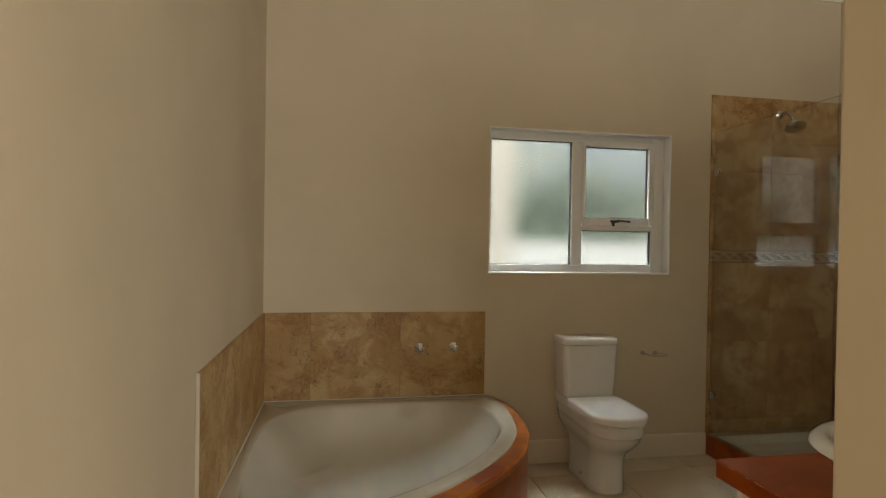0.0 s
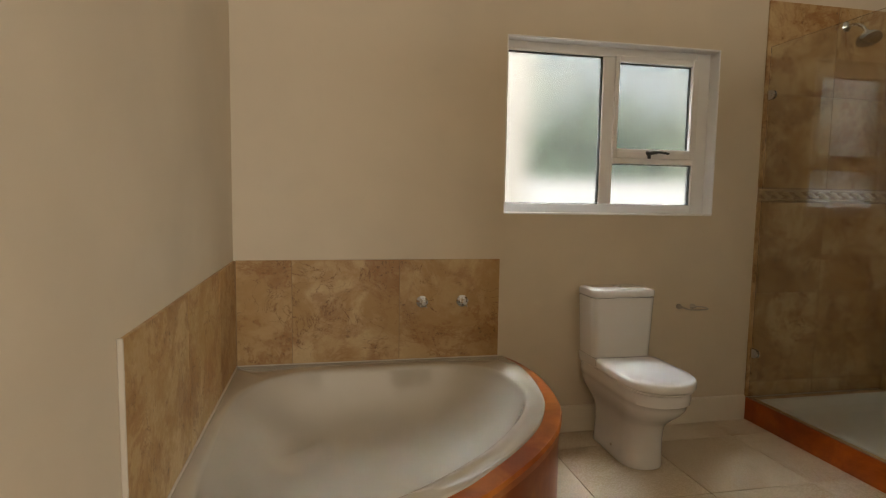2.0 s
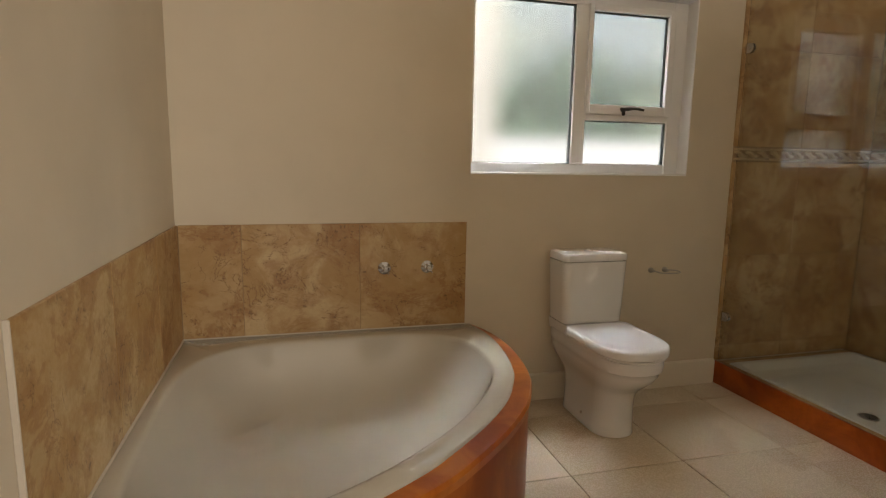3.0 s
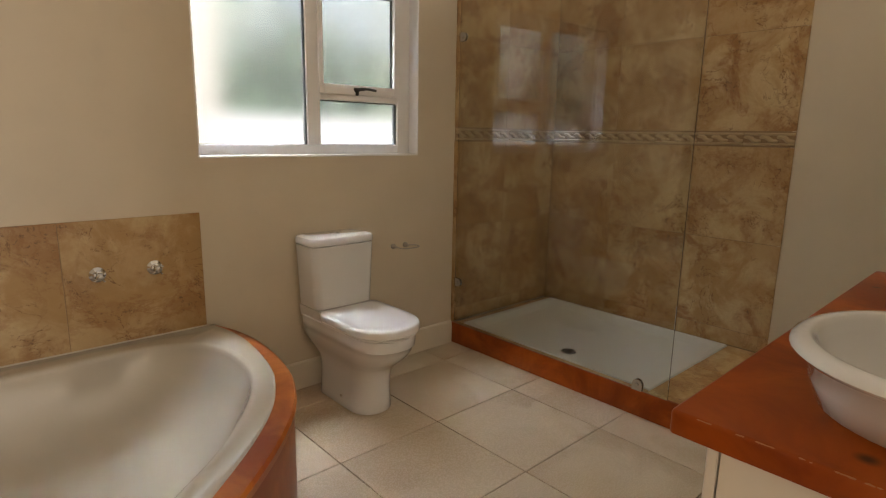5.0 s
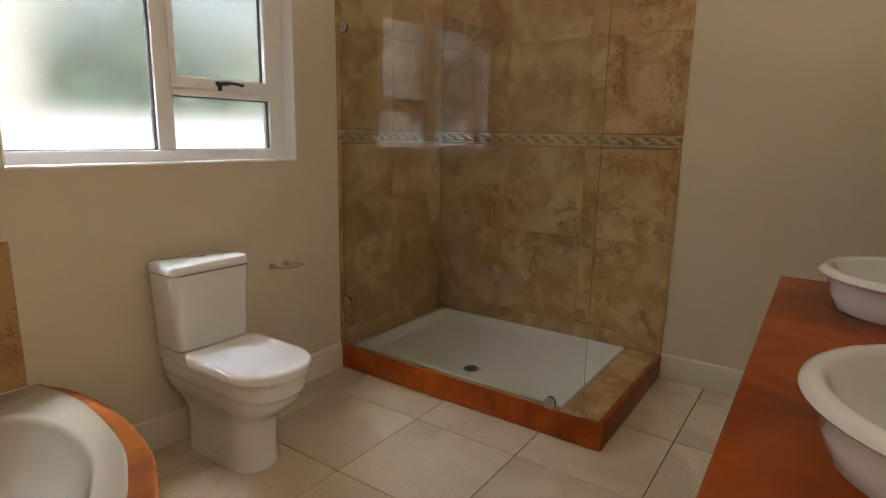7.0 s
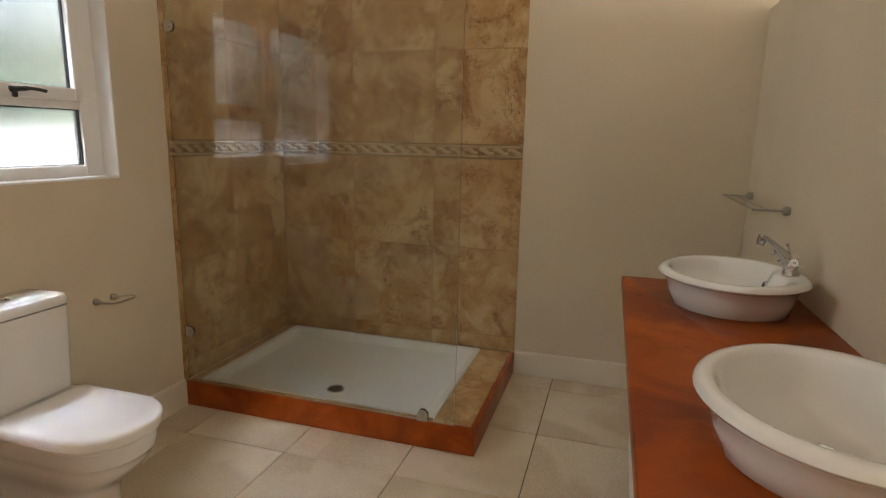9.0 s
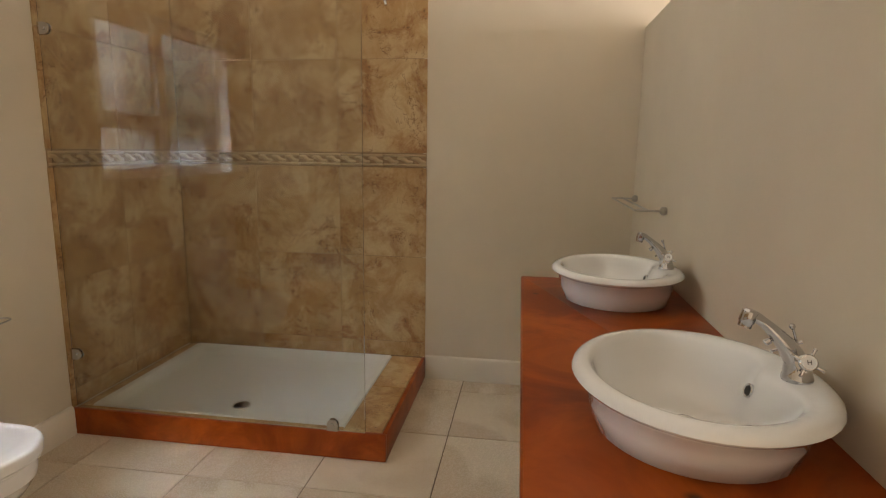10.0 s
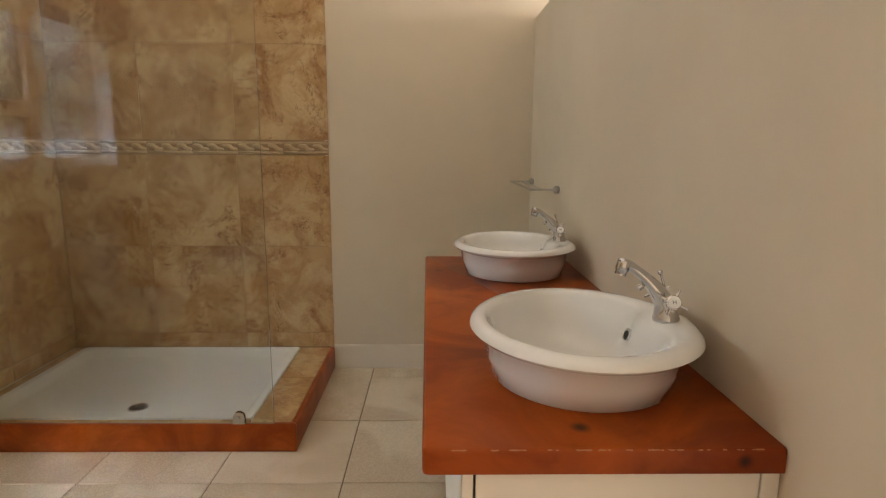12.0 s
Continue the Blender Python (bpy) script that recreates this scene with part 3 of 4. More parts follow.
part("cistern", loft([rounded(0.142, -0.178, -0.006, 0.437, 0.03), rounded(0.143, -0.179, -0.006, 0.4415, 0.03), rounded(0.1535, -0.190, -0.005, 0.443, 0.035), rounded(0.168, -0.193, -0.005, 0.733, 0.035), rounded(0.157, -0.180, -0.006, 0.735, 0.03)], True, True, True), CERAMIC, toilet, "white ceramic cistern", 40)
lid = part("cistern_lid", loft([rounded(0.157, -0.180, -0.006, 0.7352, 0.03), rounded(0.158, -0.181, -0.005, 0.739, 0.035), rounded(0.1695, -0.1945, -0.004, 0.7405, 0.036), rounded(0.1700, -0.195, -0.004, 0.762, 0.036), rounded(0.1650, -0.190, -0.008, 0.771, 0.034), rounded(0.145, -0.168, -0.02, 0.776, 0.03)], True, True, True), CERAMIC, toilet, "white ceramic cistern lid", 40)
part("flush_button", lathe((0, -0.10, 0.7755), (0, 0, 1), [(0, 0.024), (0.004, 0.024), (0.006, 0.020), (0.005, 0.018), (0.009, 0.015), (0.0095, 0.004)], 22), CHROME, lid, "round chrome flush button", 30)
part("side_bolt", lathe((-0.104, -0.30, 0.055), (-1, 0, 0), [(0, 0.007), (0.005, 0.006), (0.006, 0.003)], 10), DULL_CHROME, toilet, "small floor fixing cap", 30)

# ---------- toilet roll holder ----------
holder = thing("toilet_roll_holder", "empty chrome wire toilet-roll holder on the wall", "paper holder", (1.925, YN, 0.647))
for dx in (0.0, 0.082):
    part("wall_rose", lathe((dx, 0, 0), (0, -1, 0), [(0, 0.014), (0.010, 0.014), (0.014, 0.011), (0.03, 0.007)], 16), DULL_CHROME, holder, "", 35)
part("wire", tube(curve([(0.0, -0.026, 0), (0.01, -0.062, -0.003), (0.035, -0.072, -0.006), (0.09, -0.074, -0.007), (0.128, -0.070, -0.004), (0.12, -0.052, 0.002), (0.082, -0.026, 0.003)], 5), 0.0034, 8), DULL_CHROME, holder, "bent chrome wire", 40)

# ---------- shower ----------
shower = thing("shower_tray_unit", "raised white shower tray with tiled ledge and orange-brown kerb", "shower base", (SX, SY, 0))


def in_shower(name, bm, mat, label="", smooth=None, parent=None):
    ob = part(name, bm, mat, parent or shower, label, smooth)
    if not parent:
        ob.matrix_parent_inverse = Matrix.Translation(shower.location).inverted()
    return ob


bm = bmesh.new()
box((SX + 0.02, SY + 0.02, 0.0), (XE - 0.011, 2.215, SZ - 0.012), bm=bm)
box((SX + 0.02, 2.215, 0.0), (2.418, YN - 0.011, SZ - 0.012), bm=bm)
box((2.418, 3.425, 0.0), (XE - 0.011, YN - 0.011, SZ - 0.012), bm=bm)
box((2.418, 2.215, 0.0), (XE - 0.011, 3.425, 0.04), bm=bm)
in_shower("plinth", bm, GROUT, "mortar plinth under the ledge tiles")
in_shower("kerb_board", box((SX, SY, 0.001), (SX + 0.02, YN - 0.001, SZ), 0.005, 2), KERB, "orange-brown stained kerb board", 40)
in_shower("kerb_board", box((SX + 0.0205, SY, 0.001), (XE - 0.001, SY + 0.02, SZ), 0.005, 2), KERB, "orange-brown stained kerb board", 40)
for lo, hi in (((SX + 0.0225, SY + 0.0225), (2.854, 2.213)), ((2.858, SY + 0.0225), (XE - 0.012, 2.213)), ((SX + 0.0225, 2.217), (2.416, 2.80)), ((SX + 0.0225, 2.804), (2.416, YN - 0.012)), ((2.420, 3.428), (XE - 0.012, YN - 0.012))):
    in_shower("ledge_tile", box((*lo, SZ - 0.012), (*hi, SZ - 0.002), 0.002), WALL_TILE)
tx0, tx1, ty0, ty1 = 2.418, XE - 0.012, 2.215, 3.427


def rr(inset_by, z, r, n=6):
    out = []
    x0, x1, y0, y1 = tx0 + inset_by, tx1 - inset_by, ty0 + inset_by, ty1 - inset_by
    for cx, cy, a0 in ((x1 - r, y1 - r, 0), (x0 + r, y1 - r, 90), (x0 + r, y0 + r, 180), (x1 - r, y0 + r, 270)):
        for k in range(n + 1):
            a = radians(a0 + 90 * k / n)
            out.append(Vector((cx + r * math.cos(a), cy + r * math.sin(a), z)))
    return out


tray = in_shower("shower_tray", loft([rr(0.0, 0.05, 0.01), rr(0.0, SZ - 0.004, 0.01), rr(0.003, SZ + 0.002, 0.012), rr(0.030, SZ + 0.003, 0.03), rr(0.038, SZ - 0.001, 0.035), rr(0.055, SZ - 0.030, 0.05), rr(0.075, SZ - 0.036, 0.06), rr(0.30, SZ - 0.044, 0.05)], True, True, True), TRAY, "white shallow shower tray", 40)
DX, DY = 2.605, 2.79
bm = lathe((DX, DY, SZ - 0.0395), (0, 0, 1), [(0, 0.043), (0.003, 0.043), (0.0045, 0.038), (0.0035, 0.036)], 24)
in_shower("drain", bm, DULL_CHROME, "round steel drain cover", 35)
for k in range(-3, 4):
    w = math.sqrt(0.033 ** 2 - (k * 0.009) ** 2)
    # Solid black bars painted as the shade of open slots.
    in_shower("drain_slot_shade", box((DX - w, DY + k * 0.009 - 0.0016, SZ - 0.0362), (DX + w, DY + k * 0.009 + 0.0016, SZ - 0.0348)), DARK)

GY0, GZ1 = 2.110, 2.03
screen = thing("shower_screen", "frameless clear glass shower screen with chrome clips", "shower screen", (SX + 0.03, GY0, SZ))


def in_screen(name, bm, mat, label="", smooth=None):
    ob = part(name, bm, mat, screen, label, smooth)
    ob.matrix_parent_inverse = Matrix.Translation(screen.location).inverted()
    return ob


GX, LEAN = SX + 0.005, 0.6                       # pane turned out of square with the kerb so its window reflection fits the camera's view
bm = box((GX, GY0, SZ + 0.001), (GX + 0.008, YN - 0.013, GZ1), 0.0012)
bmesh.ops.rotate(bm, verts=bm.verts, cent=(GX, GY0, 0), matrix=Matrix.Rotation(radians(-LEAN), 3, "Z"))
pane = in_screen("glass_pane", bm, GLASS, "clear toughened glass pane")
pane.visible_shadow = False


def clip_mesh(centre, along):
    """A half-round glass clip: two cheeks that hold the pane, with a flat foot at a wall or kerb."""
    bm = bmesh.new()
    c, a = Vector(centre), Vector(along)
    up = Vector((0, 0, 1)) if abs(a.z) < 0.5 else Vector((0, 1, 0))
    prof = [(0.0, -0.024), (0.028, -0.024)] + [(0.028 + 0.024 * math.cos(radians(t)), 0.024 * math.sin(radians(t))) for t in range(-75, 76, 15)] + [(0.028, 0.024), (0.0, 0.024)]
    for x0, x1 in ((-0.011, -0.0045), (0.0045, 0.011)):
        loft([[c + a * d + up * u + Vector((x, 0, 0)) for d, u in prof] for x in (x0, x1)], True, True, True, bm)
    lathe(c + a * 0.028 + Vector((-0.011, 0, 0)), (-1, 0, 0), [(0, 0.008), (0.003, 0.007), (0.0035, 0.003)], 12, bm)
    return bm


for z in (0.379, 1.776):
    in_screen("clip", clip_mesh((GX + 0.0185, YN - 0.012, z), (0, -1, 0)), CHROME, "half-round chrome wall clip", 40)
in_screen("clip", clip_mesh((GX + 0.0055, 2.253, SZ - 0.001), (0, 0, 1)), CHROME, "half-round chrome floor clip", 40)
bm = box((GX - 0.001, GY0 + 0.002, SZ - 0.0015), (GX + 0.009, YN - 0.013, SZ + 0.0015))
bmesh.ops.rotate(bm, verts=bm.verts, cent=(GX, GY0, 0), matrix=Matrix.Rotation(radians(-LEAN), 3, "Z"))
in_screen("seal", bm, CLEAR_SEAL, "thin clear sealant bead")

head = thing("wall_shower", "chrome shower head on a bent wall arm", "shower head", (2.852, YN - 0.011, 2.166))
part("flange", lathe((0, 0, 0), (0, -1, 0), [(0, 0.028), (0.004, 0.028), (0.010, 0.018), (0.014, 0.012)], 18), CHROME, head, "", 35)
part("arm", tube(curve([(0, -0.008, 0), (-0.01, -0.06, -0.004), (-0.03, -0.125, -0.035), (-0.045, -0.165, -0.075)], 6), 0.009, 10), CHROME, head, "", 40)
part("rose", lathe((-0.045, -0.165, -0.072), (-0.14, -0.45, -0.88), [(0, 0.014), (0.018, 0.017), (0.028, 0.034), (0.042, 0.056), (0.054, 0.058), (0.057, 0.052)], 24), CHROME, head, "round chrome shower rose", 40)

# Unidentified fitting, built as a hook: a flange with an angled peg.
hook = thing("shower_wall_hook", "small chrome fitting on the shower wall", "wall fitting", (XE - 0.011, 2.245, 2.105))
part("flange", lathe((0, 0, 0), (-1, 0, 0), [(0, 0.026), (0.004, 0.026), (0.012, 0.014), (0.03, 0.013)], 16), CHROME, hook, "", 35)
part("lever", tube([(-0.026, 0, 0.0), (-0.04, 0.0, -0.02), (-0.05, -0.012, -0.062)], [0.012, 0.011, 0.008], 10), CHROME, hook, "", 40)

# ---------- vanity ----------


def worktop_outline(d, z, r=0.010):
    """The slab's outline drawn in by d, its two free corners rounded, its front edge skewed to fit the camera's view.
    """
    out = [Vector((VX1 - d, YP + 0.001, z))]
    for cx, a0 in ((VX1 - r, 0), (VX0 + r, 90)):
        out += [Vector((cx + (r - d) * math.cos(radians(a0 + 15 * k)), VY1 - r + (r - d) * math.sin(radians(a0 + 15 * k)), z)) for k in range(7)]
    out.append(Vector((VX0 + d, YP + 0.001, z)))
    for p in out:
        if p.y > YP + 0.1:
            p.y += 0.018 * (p.x - VX0) / (VX1 - VX0)
    return out


slab = [(0.004, -0.042), (0.001, -0.0405), (0.0, -0.037), (0.0, -0.006), (0.0015, -0.002), (0.005, 0.0)]
top = part("worktop", loft([worktop_outline(d, VZ + z) for d, z in slab], True, True, True), WORKTOP, None, "", 40)
tagged(top, "orange-brown varnished timber vanity top with dark knots and worn edges", "worktop")
WORN = plain("bare_worn_wood", (0.40, 0.17, 0.065), 0.6)
rng = random.Random(5)
for y in (0.955, 0.985, 1.012, 1.035, 1.075, 1.105, 1.122, 1.150, 1.185, 1.212, 1.262, 1.31, 1.352, 1.40):
    w = rng.uniform(0.008, 0.034)
    bm = tube([(VX0 + 0.0022, y + w * k / 6, VZ - 0.0022 + rng.uniform(-0.0006, 0.0002)) for k in range(7)], [0.0004] + [rng.uniform(0.0007, 0.0016) for _ in range(5)] + [0.0004], 6)
    part("worn_edge", bm, WORN, top, "pale chipped varnish")
cab = thing("vanity_cabinet", "white two-basin vanity cabinet under the timber top", "cabinet", (VX0 + 0.02, YP, 0))


def in_cab(name, bm, mat, label="", parent=None, smooth=None):
    ob = part(name, bm, mat, parent or cab, label, smooth)
    if not parent:
        ob.matrix_parent_inverse = Matrix.Translation(cab.location).inverted()
    return ob


CZ = VZ - 0.0425
in_cab("side_panel", box((VX0 + 0.012, YP + 0.03, 0.0), (VX0 + 0.03, 1.386, CZ), 0.001), CAB, "white end panel")
in_cab("filler_strip", box((VX0 + 0.010, YP + 0.001, 0.0), (VX0 + 0.03, YP + 0.0285, CZ), 0.001), CAB)
in_cab("side_panel", box((VX1 - 0.03, YP + 0.001, 0.0), (VX1 - 0.012, 1.386, CZ), 0.001), CAB, "white end panel")
bm = bmesh.new()
box((VX0 + 0.03, YP + 0.002, 0.0), (VX1 - 0.03, YP + 0.012, CZ), bm=bm)
box((VX0 + 0.03, YP + 0.012, 0.10), (VX1 - 0.03, 1.385, 0.118), bm=bm)
box((VX0 + 0.03, 1.33, 0.0), (VX1 - 0.03, 1.345, 0.10), bm=bm)
in_cab("carcass", bm, CAB)
DW = (VX1 - VX0 - 0.024) / 4
for k in range(4):
    x0 = VX0 + 0.012 + k * DW
    d = in_cab("cabinet_door", box((x0 + 0.0015, 1.390, 0.104), (x0 + DW - 0.0015, 1.408, CZ - 0.004), 0.002), CAB, "white cabinet door")
    hx = x0 + (DW - 0.06 if k % 2 == 0 else 0.06)
    in_cab("door_handle", tube(curve([(hx, 1.407, 0.60), (hx, 1.428, 0.61), (hx, 1.434, 0.65), (hx, 1.428, 0.69), (hx, 1.407, 0.70)], 4), 0.005, 8), DULL_CHROME, "curved metal handle", d, 40)


def basin(x, y):
    b = thing("wash_basin", "white oval ceramic countertop basin with rolled rim", "basin", (x, y, VZ), "basins on the vanity")
    rs = [oval(0, -0.002, 0.0, 0.178, 0.160), oval(0, -0.002, 0.003, 0.184, 0.166), oval(0, 0, 0.045, 0.204, 0.178), oval(0, 0, 0.086, 0.219, 0.187), oval(0, 0, 0.091, 0.238, 0.194),
          oval(0, 0, 0.095, 0.252, 0.204), oval(0, 0, 0.102, 0.259, 0.210), oval(0, 0, 0.110, 0.256, 0.207), oval(0, 0, 0.116, 0.246, 0.197), oval(0, 0, 0.118, 0.232, 0.184),
          oval(0, 0.004, 0.115, 0.218, 0.174, 48, 0.22), oval(0, 0.006, 0.106, 0.208, 0.166, 48, 0.26), oval(0, 0.008, 0.085, 0.198, 0.157, 48, 0.27), oval(0, 0.01, 0.055, 0.176, 0.138, 48, 0.22),
          oval(0, 0.012, 0.030, 0.138, 0.108, 48, 0.12), oval(0, 0.012, 0.018, 0.085, 0.066), oval(0, 0.012, 0.014, 0.03, 0.03)]
    rs = [[Vector((p.x * 0.955, p.y * 1.03, p.z)) for p in ring] for ring in rs]
    part("bowl", loft(rs, True, True, True), CERAMIC, b, "white glazed ceramic bowl", 60)
    part("waste", lathe((0, 0.012, 0.0145), (0, 0, 1), [(0, 0.024), (0.003, 0.024), (0.004, 0.019), (0.002, 0.016)], 18), CHROME, b, "chrome waste ring", 35)
    o = part("overflow_ring", lathe((0.035, -0.108, 0.067), (-0.12, 0.93, 0.30), [(-0.010, 0.0138), (0.005, 0.0138), (0.0068, 0.0115), (0.005, 0.0092)], 20), CHROME, b, "chrome overflow ring", 35)
    # Black plug painted as the shade inside the overflow.
    part("hole", lathe((0.035, -0.108, 0.067), (-0.12, 0.93, 0.30), [(0.0, 0.0092), (0.0056, 0.0092)], 16), DARK, o)
    return b


def mixer(x, y):
    """A traditional one-hole mixer: flared body, arched spout, two cross handles, pop-up rod."""
    t = thing("basin_mixer", "chrome traditional basin mixer with cross handles", "tap", (x, y, VZ + 0.1155), "taps on the basins")
    t.scale = (0.9, 0.9, 0.9)
    part("body", loft([oval(0, 0, 0, 0.027, 0.027, 24), oval(0, 0, 0.006, 0.028, 0.028, 24), oval(0, 0.0, 0.012, 0.025, 0.026, 24), oval(0, 0.004, 0.035, 0.022, 0.022, 24), oval(0, 0.012, 0.055, 0.018, 0.018, 24), oval(0, 0.02, 0.068, 0.010, 0.012, 24)], True, True, True), CHROME, t, "", 50)
    sp = part("spout", tube(curve([(0, 0.004, 0.036), (0, 0.028, 0.070), (0, 0.058, 0.100), (0, 0.084, 0.119), (0, 0.100, 0.121)], 5), [0.0205 - 0.0105 * smooth01(k / 13) + 0.003 * smooth01((k - 13) / 7) for k in range(21)], 16), CHROME, t, "", 50)
    part("nozzle", lathe((0, 0.098, 0.120), (0, 0.25, -0.97), [(-0.014, 0.010), (-0.010, 0.0145), (0.010, 0.0145), (0.013, 0.0125), (0.021, 0.0125), (0.022, 0.009)], 18), CHROME, sp, "", 35)
    part("spout_knob", lathe((0, 0.046, 0.083), (0, 0.72, -0.55), [(0, 0.003), (0.010, 0.003), (0.012, 0.0062), (0.021, 0.0066), (0.023, 0.004)], 12), CHROME, sp, "", 35)
    part("pop_up_rod", tube([(0, -0.004, 0.04), (0, 0.018, 0.102)], 0.0026, 8), CHROME, t)
    part("rod_knob", lathe((0, 0.018, 0.100), (0, 0.3, 0.95), [(0, 0.003), (0.003, 0.0055), (0.008, 0.0055), (0.010, 0.003)], 12), CHROME, t, "", 35)
    for s in (-1, 1):
        ax = Vector((s * 0.86, 0.16, 0.42)).normalized()
        o = Vector((s * 0.014, 0.0, 0.036))
        part("valve_neck", lathe(o, ax, [(0, 0.015), (0.010, 0.014), (0.012, 0.0165), (0.016, 0.0165), (0.018, 0.011), (0.026, 0.0095)], 16), CHROME, t, "", 35)
        h = part("cross_handle", lathe(o + ax * 0.026, ax, [(0, 0.009), (0.004, 0.0150), (0.013, 0.0155), (0.015, 0.0135)], 18), CHROME, t, "chrome cross handle with white disc", 35)
        u = ax.orthogonal().normalized()
        v = ax.cross(u)
        for k in range(4):
            a = radians(20 + 90 * k)
            d = u * math.cos(a) + v * math.sin(a)
            c = o + ax * 0.034
            part("spoke", tube([c + d * 0.012, c + d * 0.025, c + d * 0.029], [0.0036, 0.0029, 0.0040], 8), CHROME, h, "", 35)
        part("disc", lathe(o + ax * 0.041, ax, [(0, 0.0122), (0.0015, 0.0122), (0.0022, 0.009)], 16), CERAMIC, h, "white ceramic disc", 35)
        if s < 0:
            # the letter H on the hot side
            bm = bmesh.new()
            c = o + ax * 0.0433
            side = Vector((0, 1, 0)) - ax * ax.y
            side.normalize()
            rise = side.cross(ax) if side.cross(ax).z > 0 else ax.cross(side)
            for a0, a1, b0, b1 in ((-0.0034, -0.0022, -0.004, 0.004), (0.0022, 0.0034, -0.004, 0.004), (-0.0022, 0.0022, -0.0006, 0.0006)):
                loft([[c + side * a + rise * b + ax * d for a, b in ((a0, b0), (a1, b0), (a1, b1), (a0, b1))] for d in (0.0, 0.0005)], True, True, True, bm)
            part("letter", bm, BLACK, h, "black letter H")
    return t


for bx in (1.240, 2.180):
    basin(bx, 1.164)
    mixer(bx - 0.02, 1.164 - 0.158)

# ---------- towel rail ----------
rail = thing("towel_rail", "slim double chrome towel rail on the partition wall", "towel rail", (2.57, YP, 1.080))
RL = 0.62
for x in (0.0, RL):
    part("mount", lathe((x, 0, 0), (0, 1, 0), [(0, 0.013), (0.004, 0.0165), (0.012, 0.018), (0.020, 0.0165), (0.025, 0.010), (0.027, 0.006)], 18), DULL_CHROME, rail, "round wall mount", 40)
    part("arm", tube([(x, 0.018, 0), (x, 0.125, 0.0)], 0.0045, 10), DULL_CHROME, rail, "", 40)
for y in (0.07, 0.122):
    part("bar", tube([(0.0, y, 0.0), (RL, y, 0.0)], 0.0042, 10), DULL_CHROME, rail, "", 40)

# ---------- tiles and other pieces, last ----------


def shared_piece(cache, key, build, mat, parent, name, at):
    if key not in cache:
        cache[key] = finish(build(), name, mat)
    ob = new(name, cache[key])
    ob.location = at
    ob.parent = parent
    return ob


PIECES = {}


def floor_tile(x0, x1, y0, y1, level):
    w, h = round(x1 - x0, 4), round(y1 - y0, 4)
    shared_piece(PIECES, ("floor", w, h), lambda: box((0, 0, -0.0068), (w, h, 0.0), 0.0016), FLOOR_TILE, floor, "tile", (x0, y0, level))


PITCH, FX, FY0, GAP = 0.499, 2.143, 2.793, 0.0022
xs = [XW] + [FX + k * PITCH for k in range(-4, 4) if XW + 0.02 < FX + k * PITCH < XE - 0.02] + [XE]
ys = [YS] + [FY0 + k * PITCH for k in range(-12, 4) if YS + 0.02 < FY0 + k * PITCH < YN - 0.02] + [YN]
rng = random.Random(11)
for x0, x1 in zip(xs, xs[1:]):
    for y0, y1 in zip(ys, ys[1:]):
        floor_tile(x0 + GAP, x1 - GAP, y0 + GAP, y1 - GAP, rng.uniform(-0.0006, 0.0))


def wall_tile(parent, face, a0, a1, z0, z1):
    """A tile on the north ('n'), east ('e') or west ('w') wall, from a0 to a1 along it."""
    g, d = 0.0012, 0.010
    w, h = round(a1 - a0 - 2 * g, 4), round(z1 - z0 - 2 * g, 4)
    if face == "n":
        key, at, size = ("n", w, h), (a0 + g, YN, z0 + g), (w, -d, h)
    elif face == "e":
        key, at, size = ("e", w, h), (XE, a0 + g, z0 + g), (-d, w, h)
    else:
        key, at, size = ("w", w, h), (XW, a0 + g, z0 + g), (d, w, h)

    def build():
        lo = [min(0, s) for s in size]
        hi = [max(0, s) for s in size]
        return box(lo, hi, 0.0013)
    shared_piece(PIECES, key, build, WALL_TILE, parent, "tile", at)


# grout beds behind the tiles
def bed(lo, hi, parent):
    part("grout_bed", box(lo, hi), GROUT, parent)


bed((XW + 0.0005, YN - 0.0085, BZ), (0.917, YN + 0.001, 0.909), wall_north)
bed((XW - 0.001, 2.046, BZ), (XW + 0.0085, YN - 0.0005, 0.909), wall_west)
bed((SX + 0.005, YN - 0.0085, SZ + 0.002), (XE + 0.001, YN + 0.001, 2.266), wall_north)
bed((XE - 0.0085, SY + 0.021, SZ - 0.01), (XE + 0.001, YN, 2.266), wall_east)

for a0, a1 in ((XW + 0.011, -0.079), (-0.079, 0.420), (0.420, 0.918)):
    wall_tile(wall_north, "n", a0, a1, BZ + 0.004, 0.911)
for a0, a1 in ((2.044, 2.594), (2.594, 3.092), (3.092, YN - 0.011)):
    wall_tile(wall_west, "w", a0, a1, BZ + 0.004, 0.911)
part("tile_trim", box((XW, 2.0375, BZ - 0.02), (XW + 0.0125, 2.0435, 0.913), 0.002), EDGE_TRIM, wall_west, "white tile edge trim")
part("sealant_bead", tube([(XW + 0.012, YN - 0.013, BZ + 0.005), (0.915, YN - 0.013, BZ + 0.005)], 0.004, 8), SEALANT, wall_north)
part("sealant_bead", tube([(XW + 0.013, 2.045, BZ + 0.006), (XW + 0.013, YN - 0.014, BZ + 0.006)], 0.004, 8), SEALANT, wall_west)

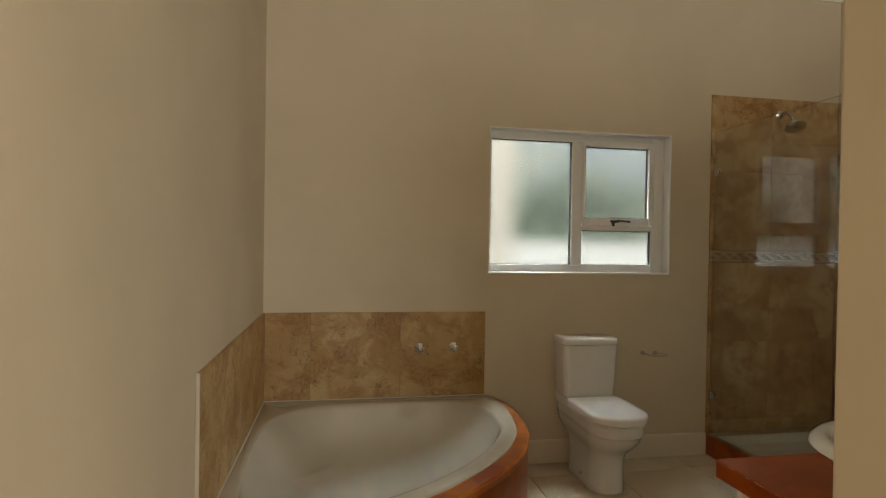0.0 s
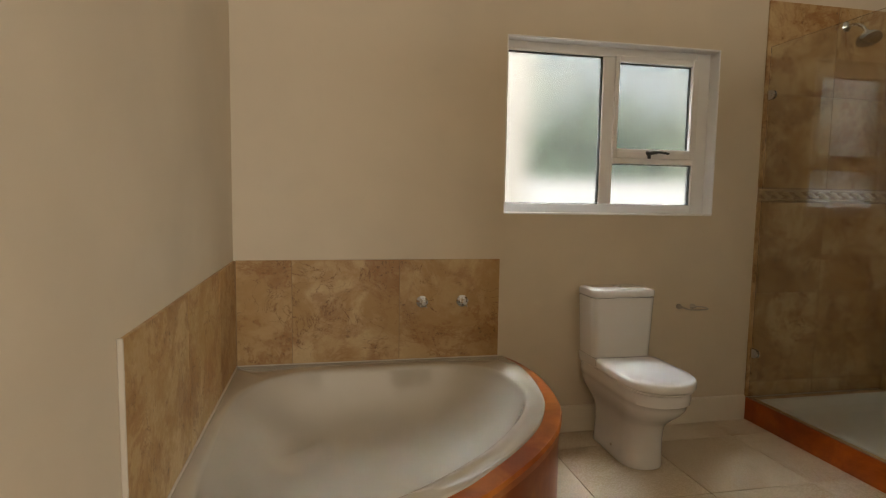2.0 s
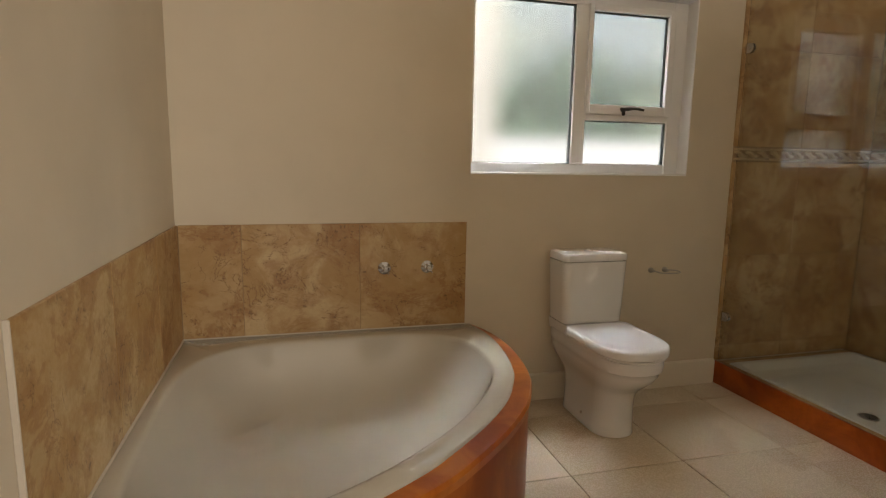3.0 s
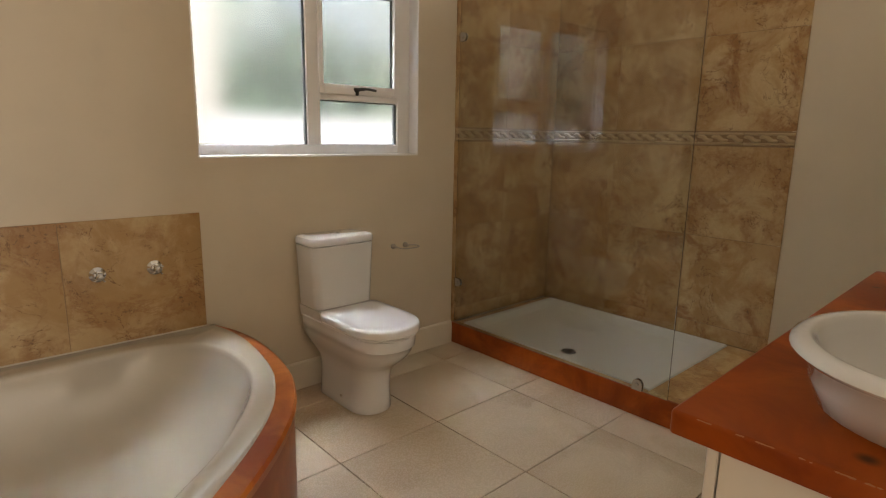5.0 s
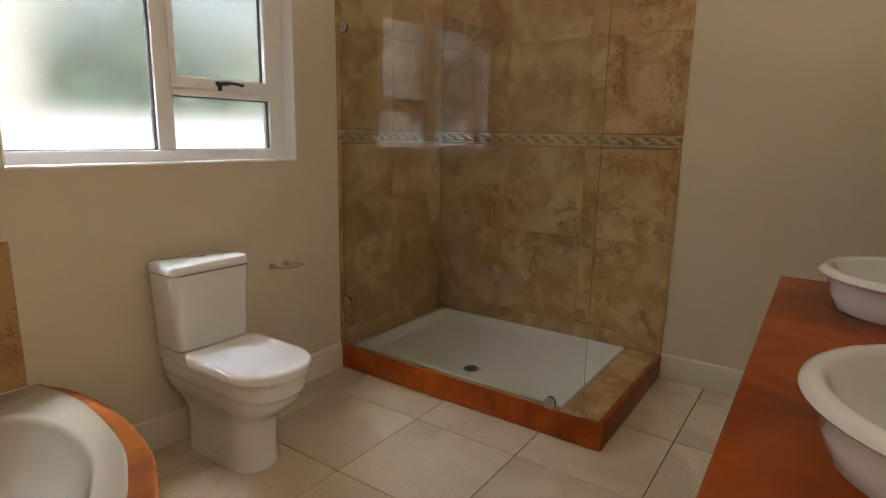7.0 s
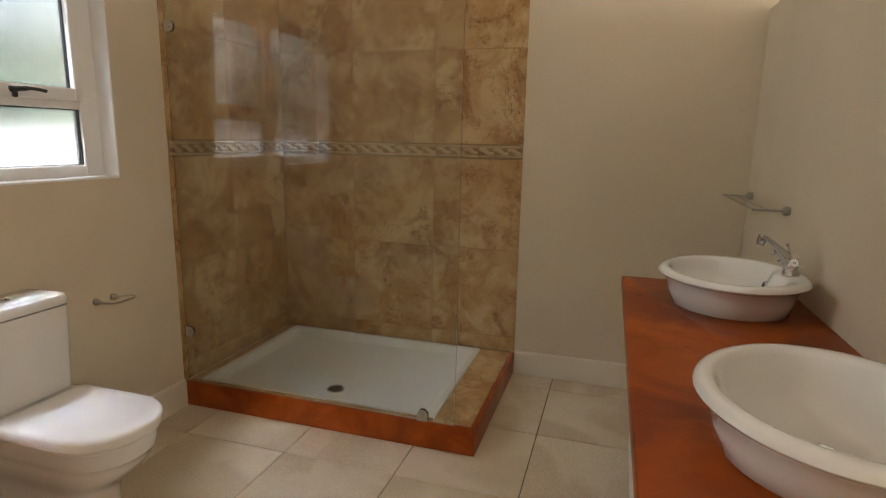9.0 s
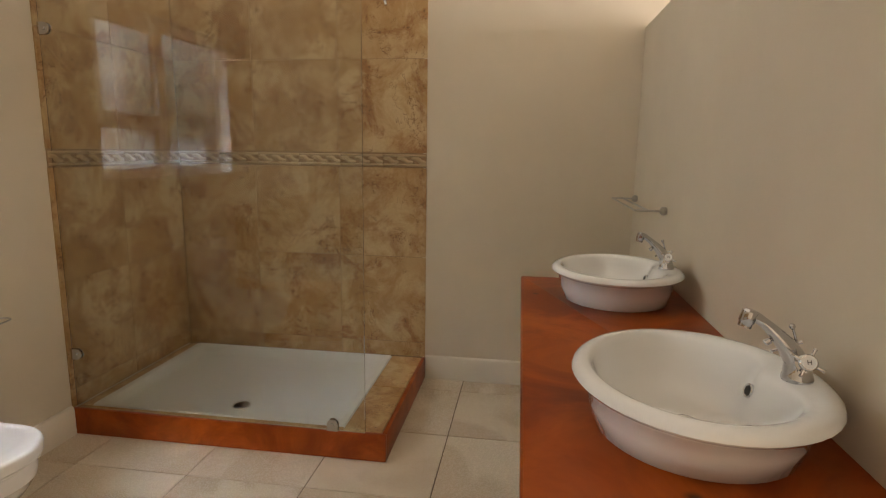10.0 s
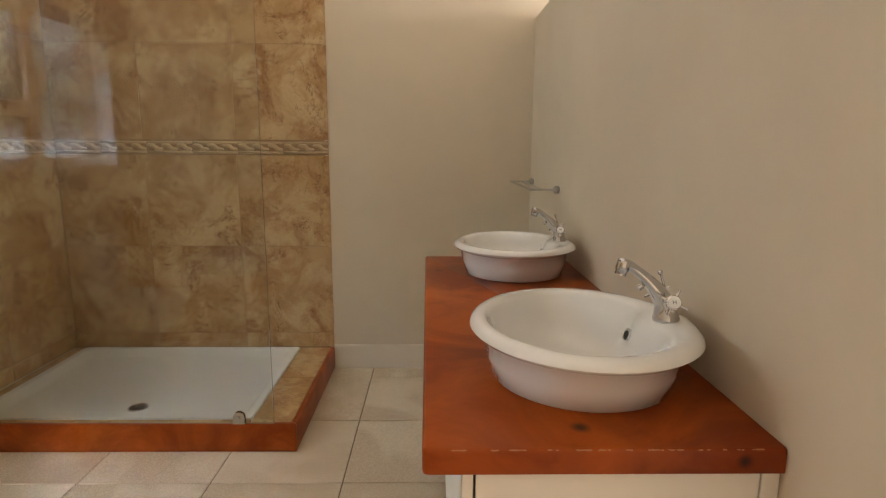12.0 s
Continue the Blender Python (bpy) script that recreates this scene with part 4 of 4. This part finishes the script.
ROWS_Z = ((SZ + 0.002, 0.212), (0.212, 0.712), (0.712, 1.210), (1.290, 1.785), (1.785, 2.268))
COLS_E = ((SY, 2.516), (2.516, 3.012), (3.012, YN - 0.011))
COLS_N = ((SX, 2.802), (2.802, XE - 0.011))
for z0, z1 in ROWS_Z:
    for a0, a1 in COLS_E:
        wall_tile(wall_east, "e", a0 if a0 != SY else SY + 0.022 if z1 < 0.13 else SY, a1, z0, z1)
    for a0, a1 in COLS_N:
        wall_tile(wall_north, "n", a0, a1, z0, z1)


def border_tile(length):
    """A relief border tile along x, facing -y: two rounded rails and a chain of S links."""
    bm = bmesh.new()
    h = 0.076
    box((0, -0.009, 0), (length, 0, h), 0.001, 1, bm, 0)
    for z in (0.0095, 0.0605):
        tube([(0.0005, -0.009, z + 0.003), (length - 0.0005, -0.009, z + 0.003)], 0.0065, 8, bm)
    n = max(1, round(length / 0.083))
    s = length / n
    for k in range(n):
        x = k * s
        link = [(x + s * u, -0.0095, 0.0385 + v) for u, v in ((-0.02, 0.0085), (0.24, 0.0105), (0.44, 0.006), (0.60, -0.006), (0.80, -0.0105), (1.06, -0.0085))]
        link = [(min(max(a, 0.001), length - 0.001), b, c) for a, b, c in link]
        steps = curve(link, 4)
        tube(steps, [0.0045 + 0.0072 * math.sin(math.pi * min(1, max(0, i / (len(steps) - 1)))) ** 0.5 for i in range(len(steps))], 8, bm, 1.0)
    for f in bm.faces:
        if f.calc_center_median().y < -0.0096 or len(f.verts) > 4:
            f.material_index = 1
            f.smooth = True
    return bm


BORDERS = {}


def border_run(parent, start, end, place, turn):
    n = max(1, round((end - start) / 0.248))
    w = round((end - start) / n, 4)
    for k in range(n):
        if (w, turn) not in BORDERS:
            BORDERS[(w, turn)] = finish(border_tile(w - 0.0024), "border_tile", (BORDER_BASE, BORDER_TOP))
        ob = new("border_tile", BORDERS[(w, turn)])
        x, y = place(start + k * w)
        ob.matrix_basis = pose(x, y, 1.212, 0, 0, turn)
        ob.parent = parent


border_run(wall_north, SX + 0.003, XE - 0.012, lambda a: (a + 0.0012, YN), 0)
border_run(wall_east, SY + 0.001, YN - 0.012, lambda a: (XE, SY + YN - 0.011 - a - 0.0012), -90)
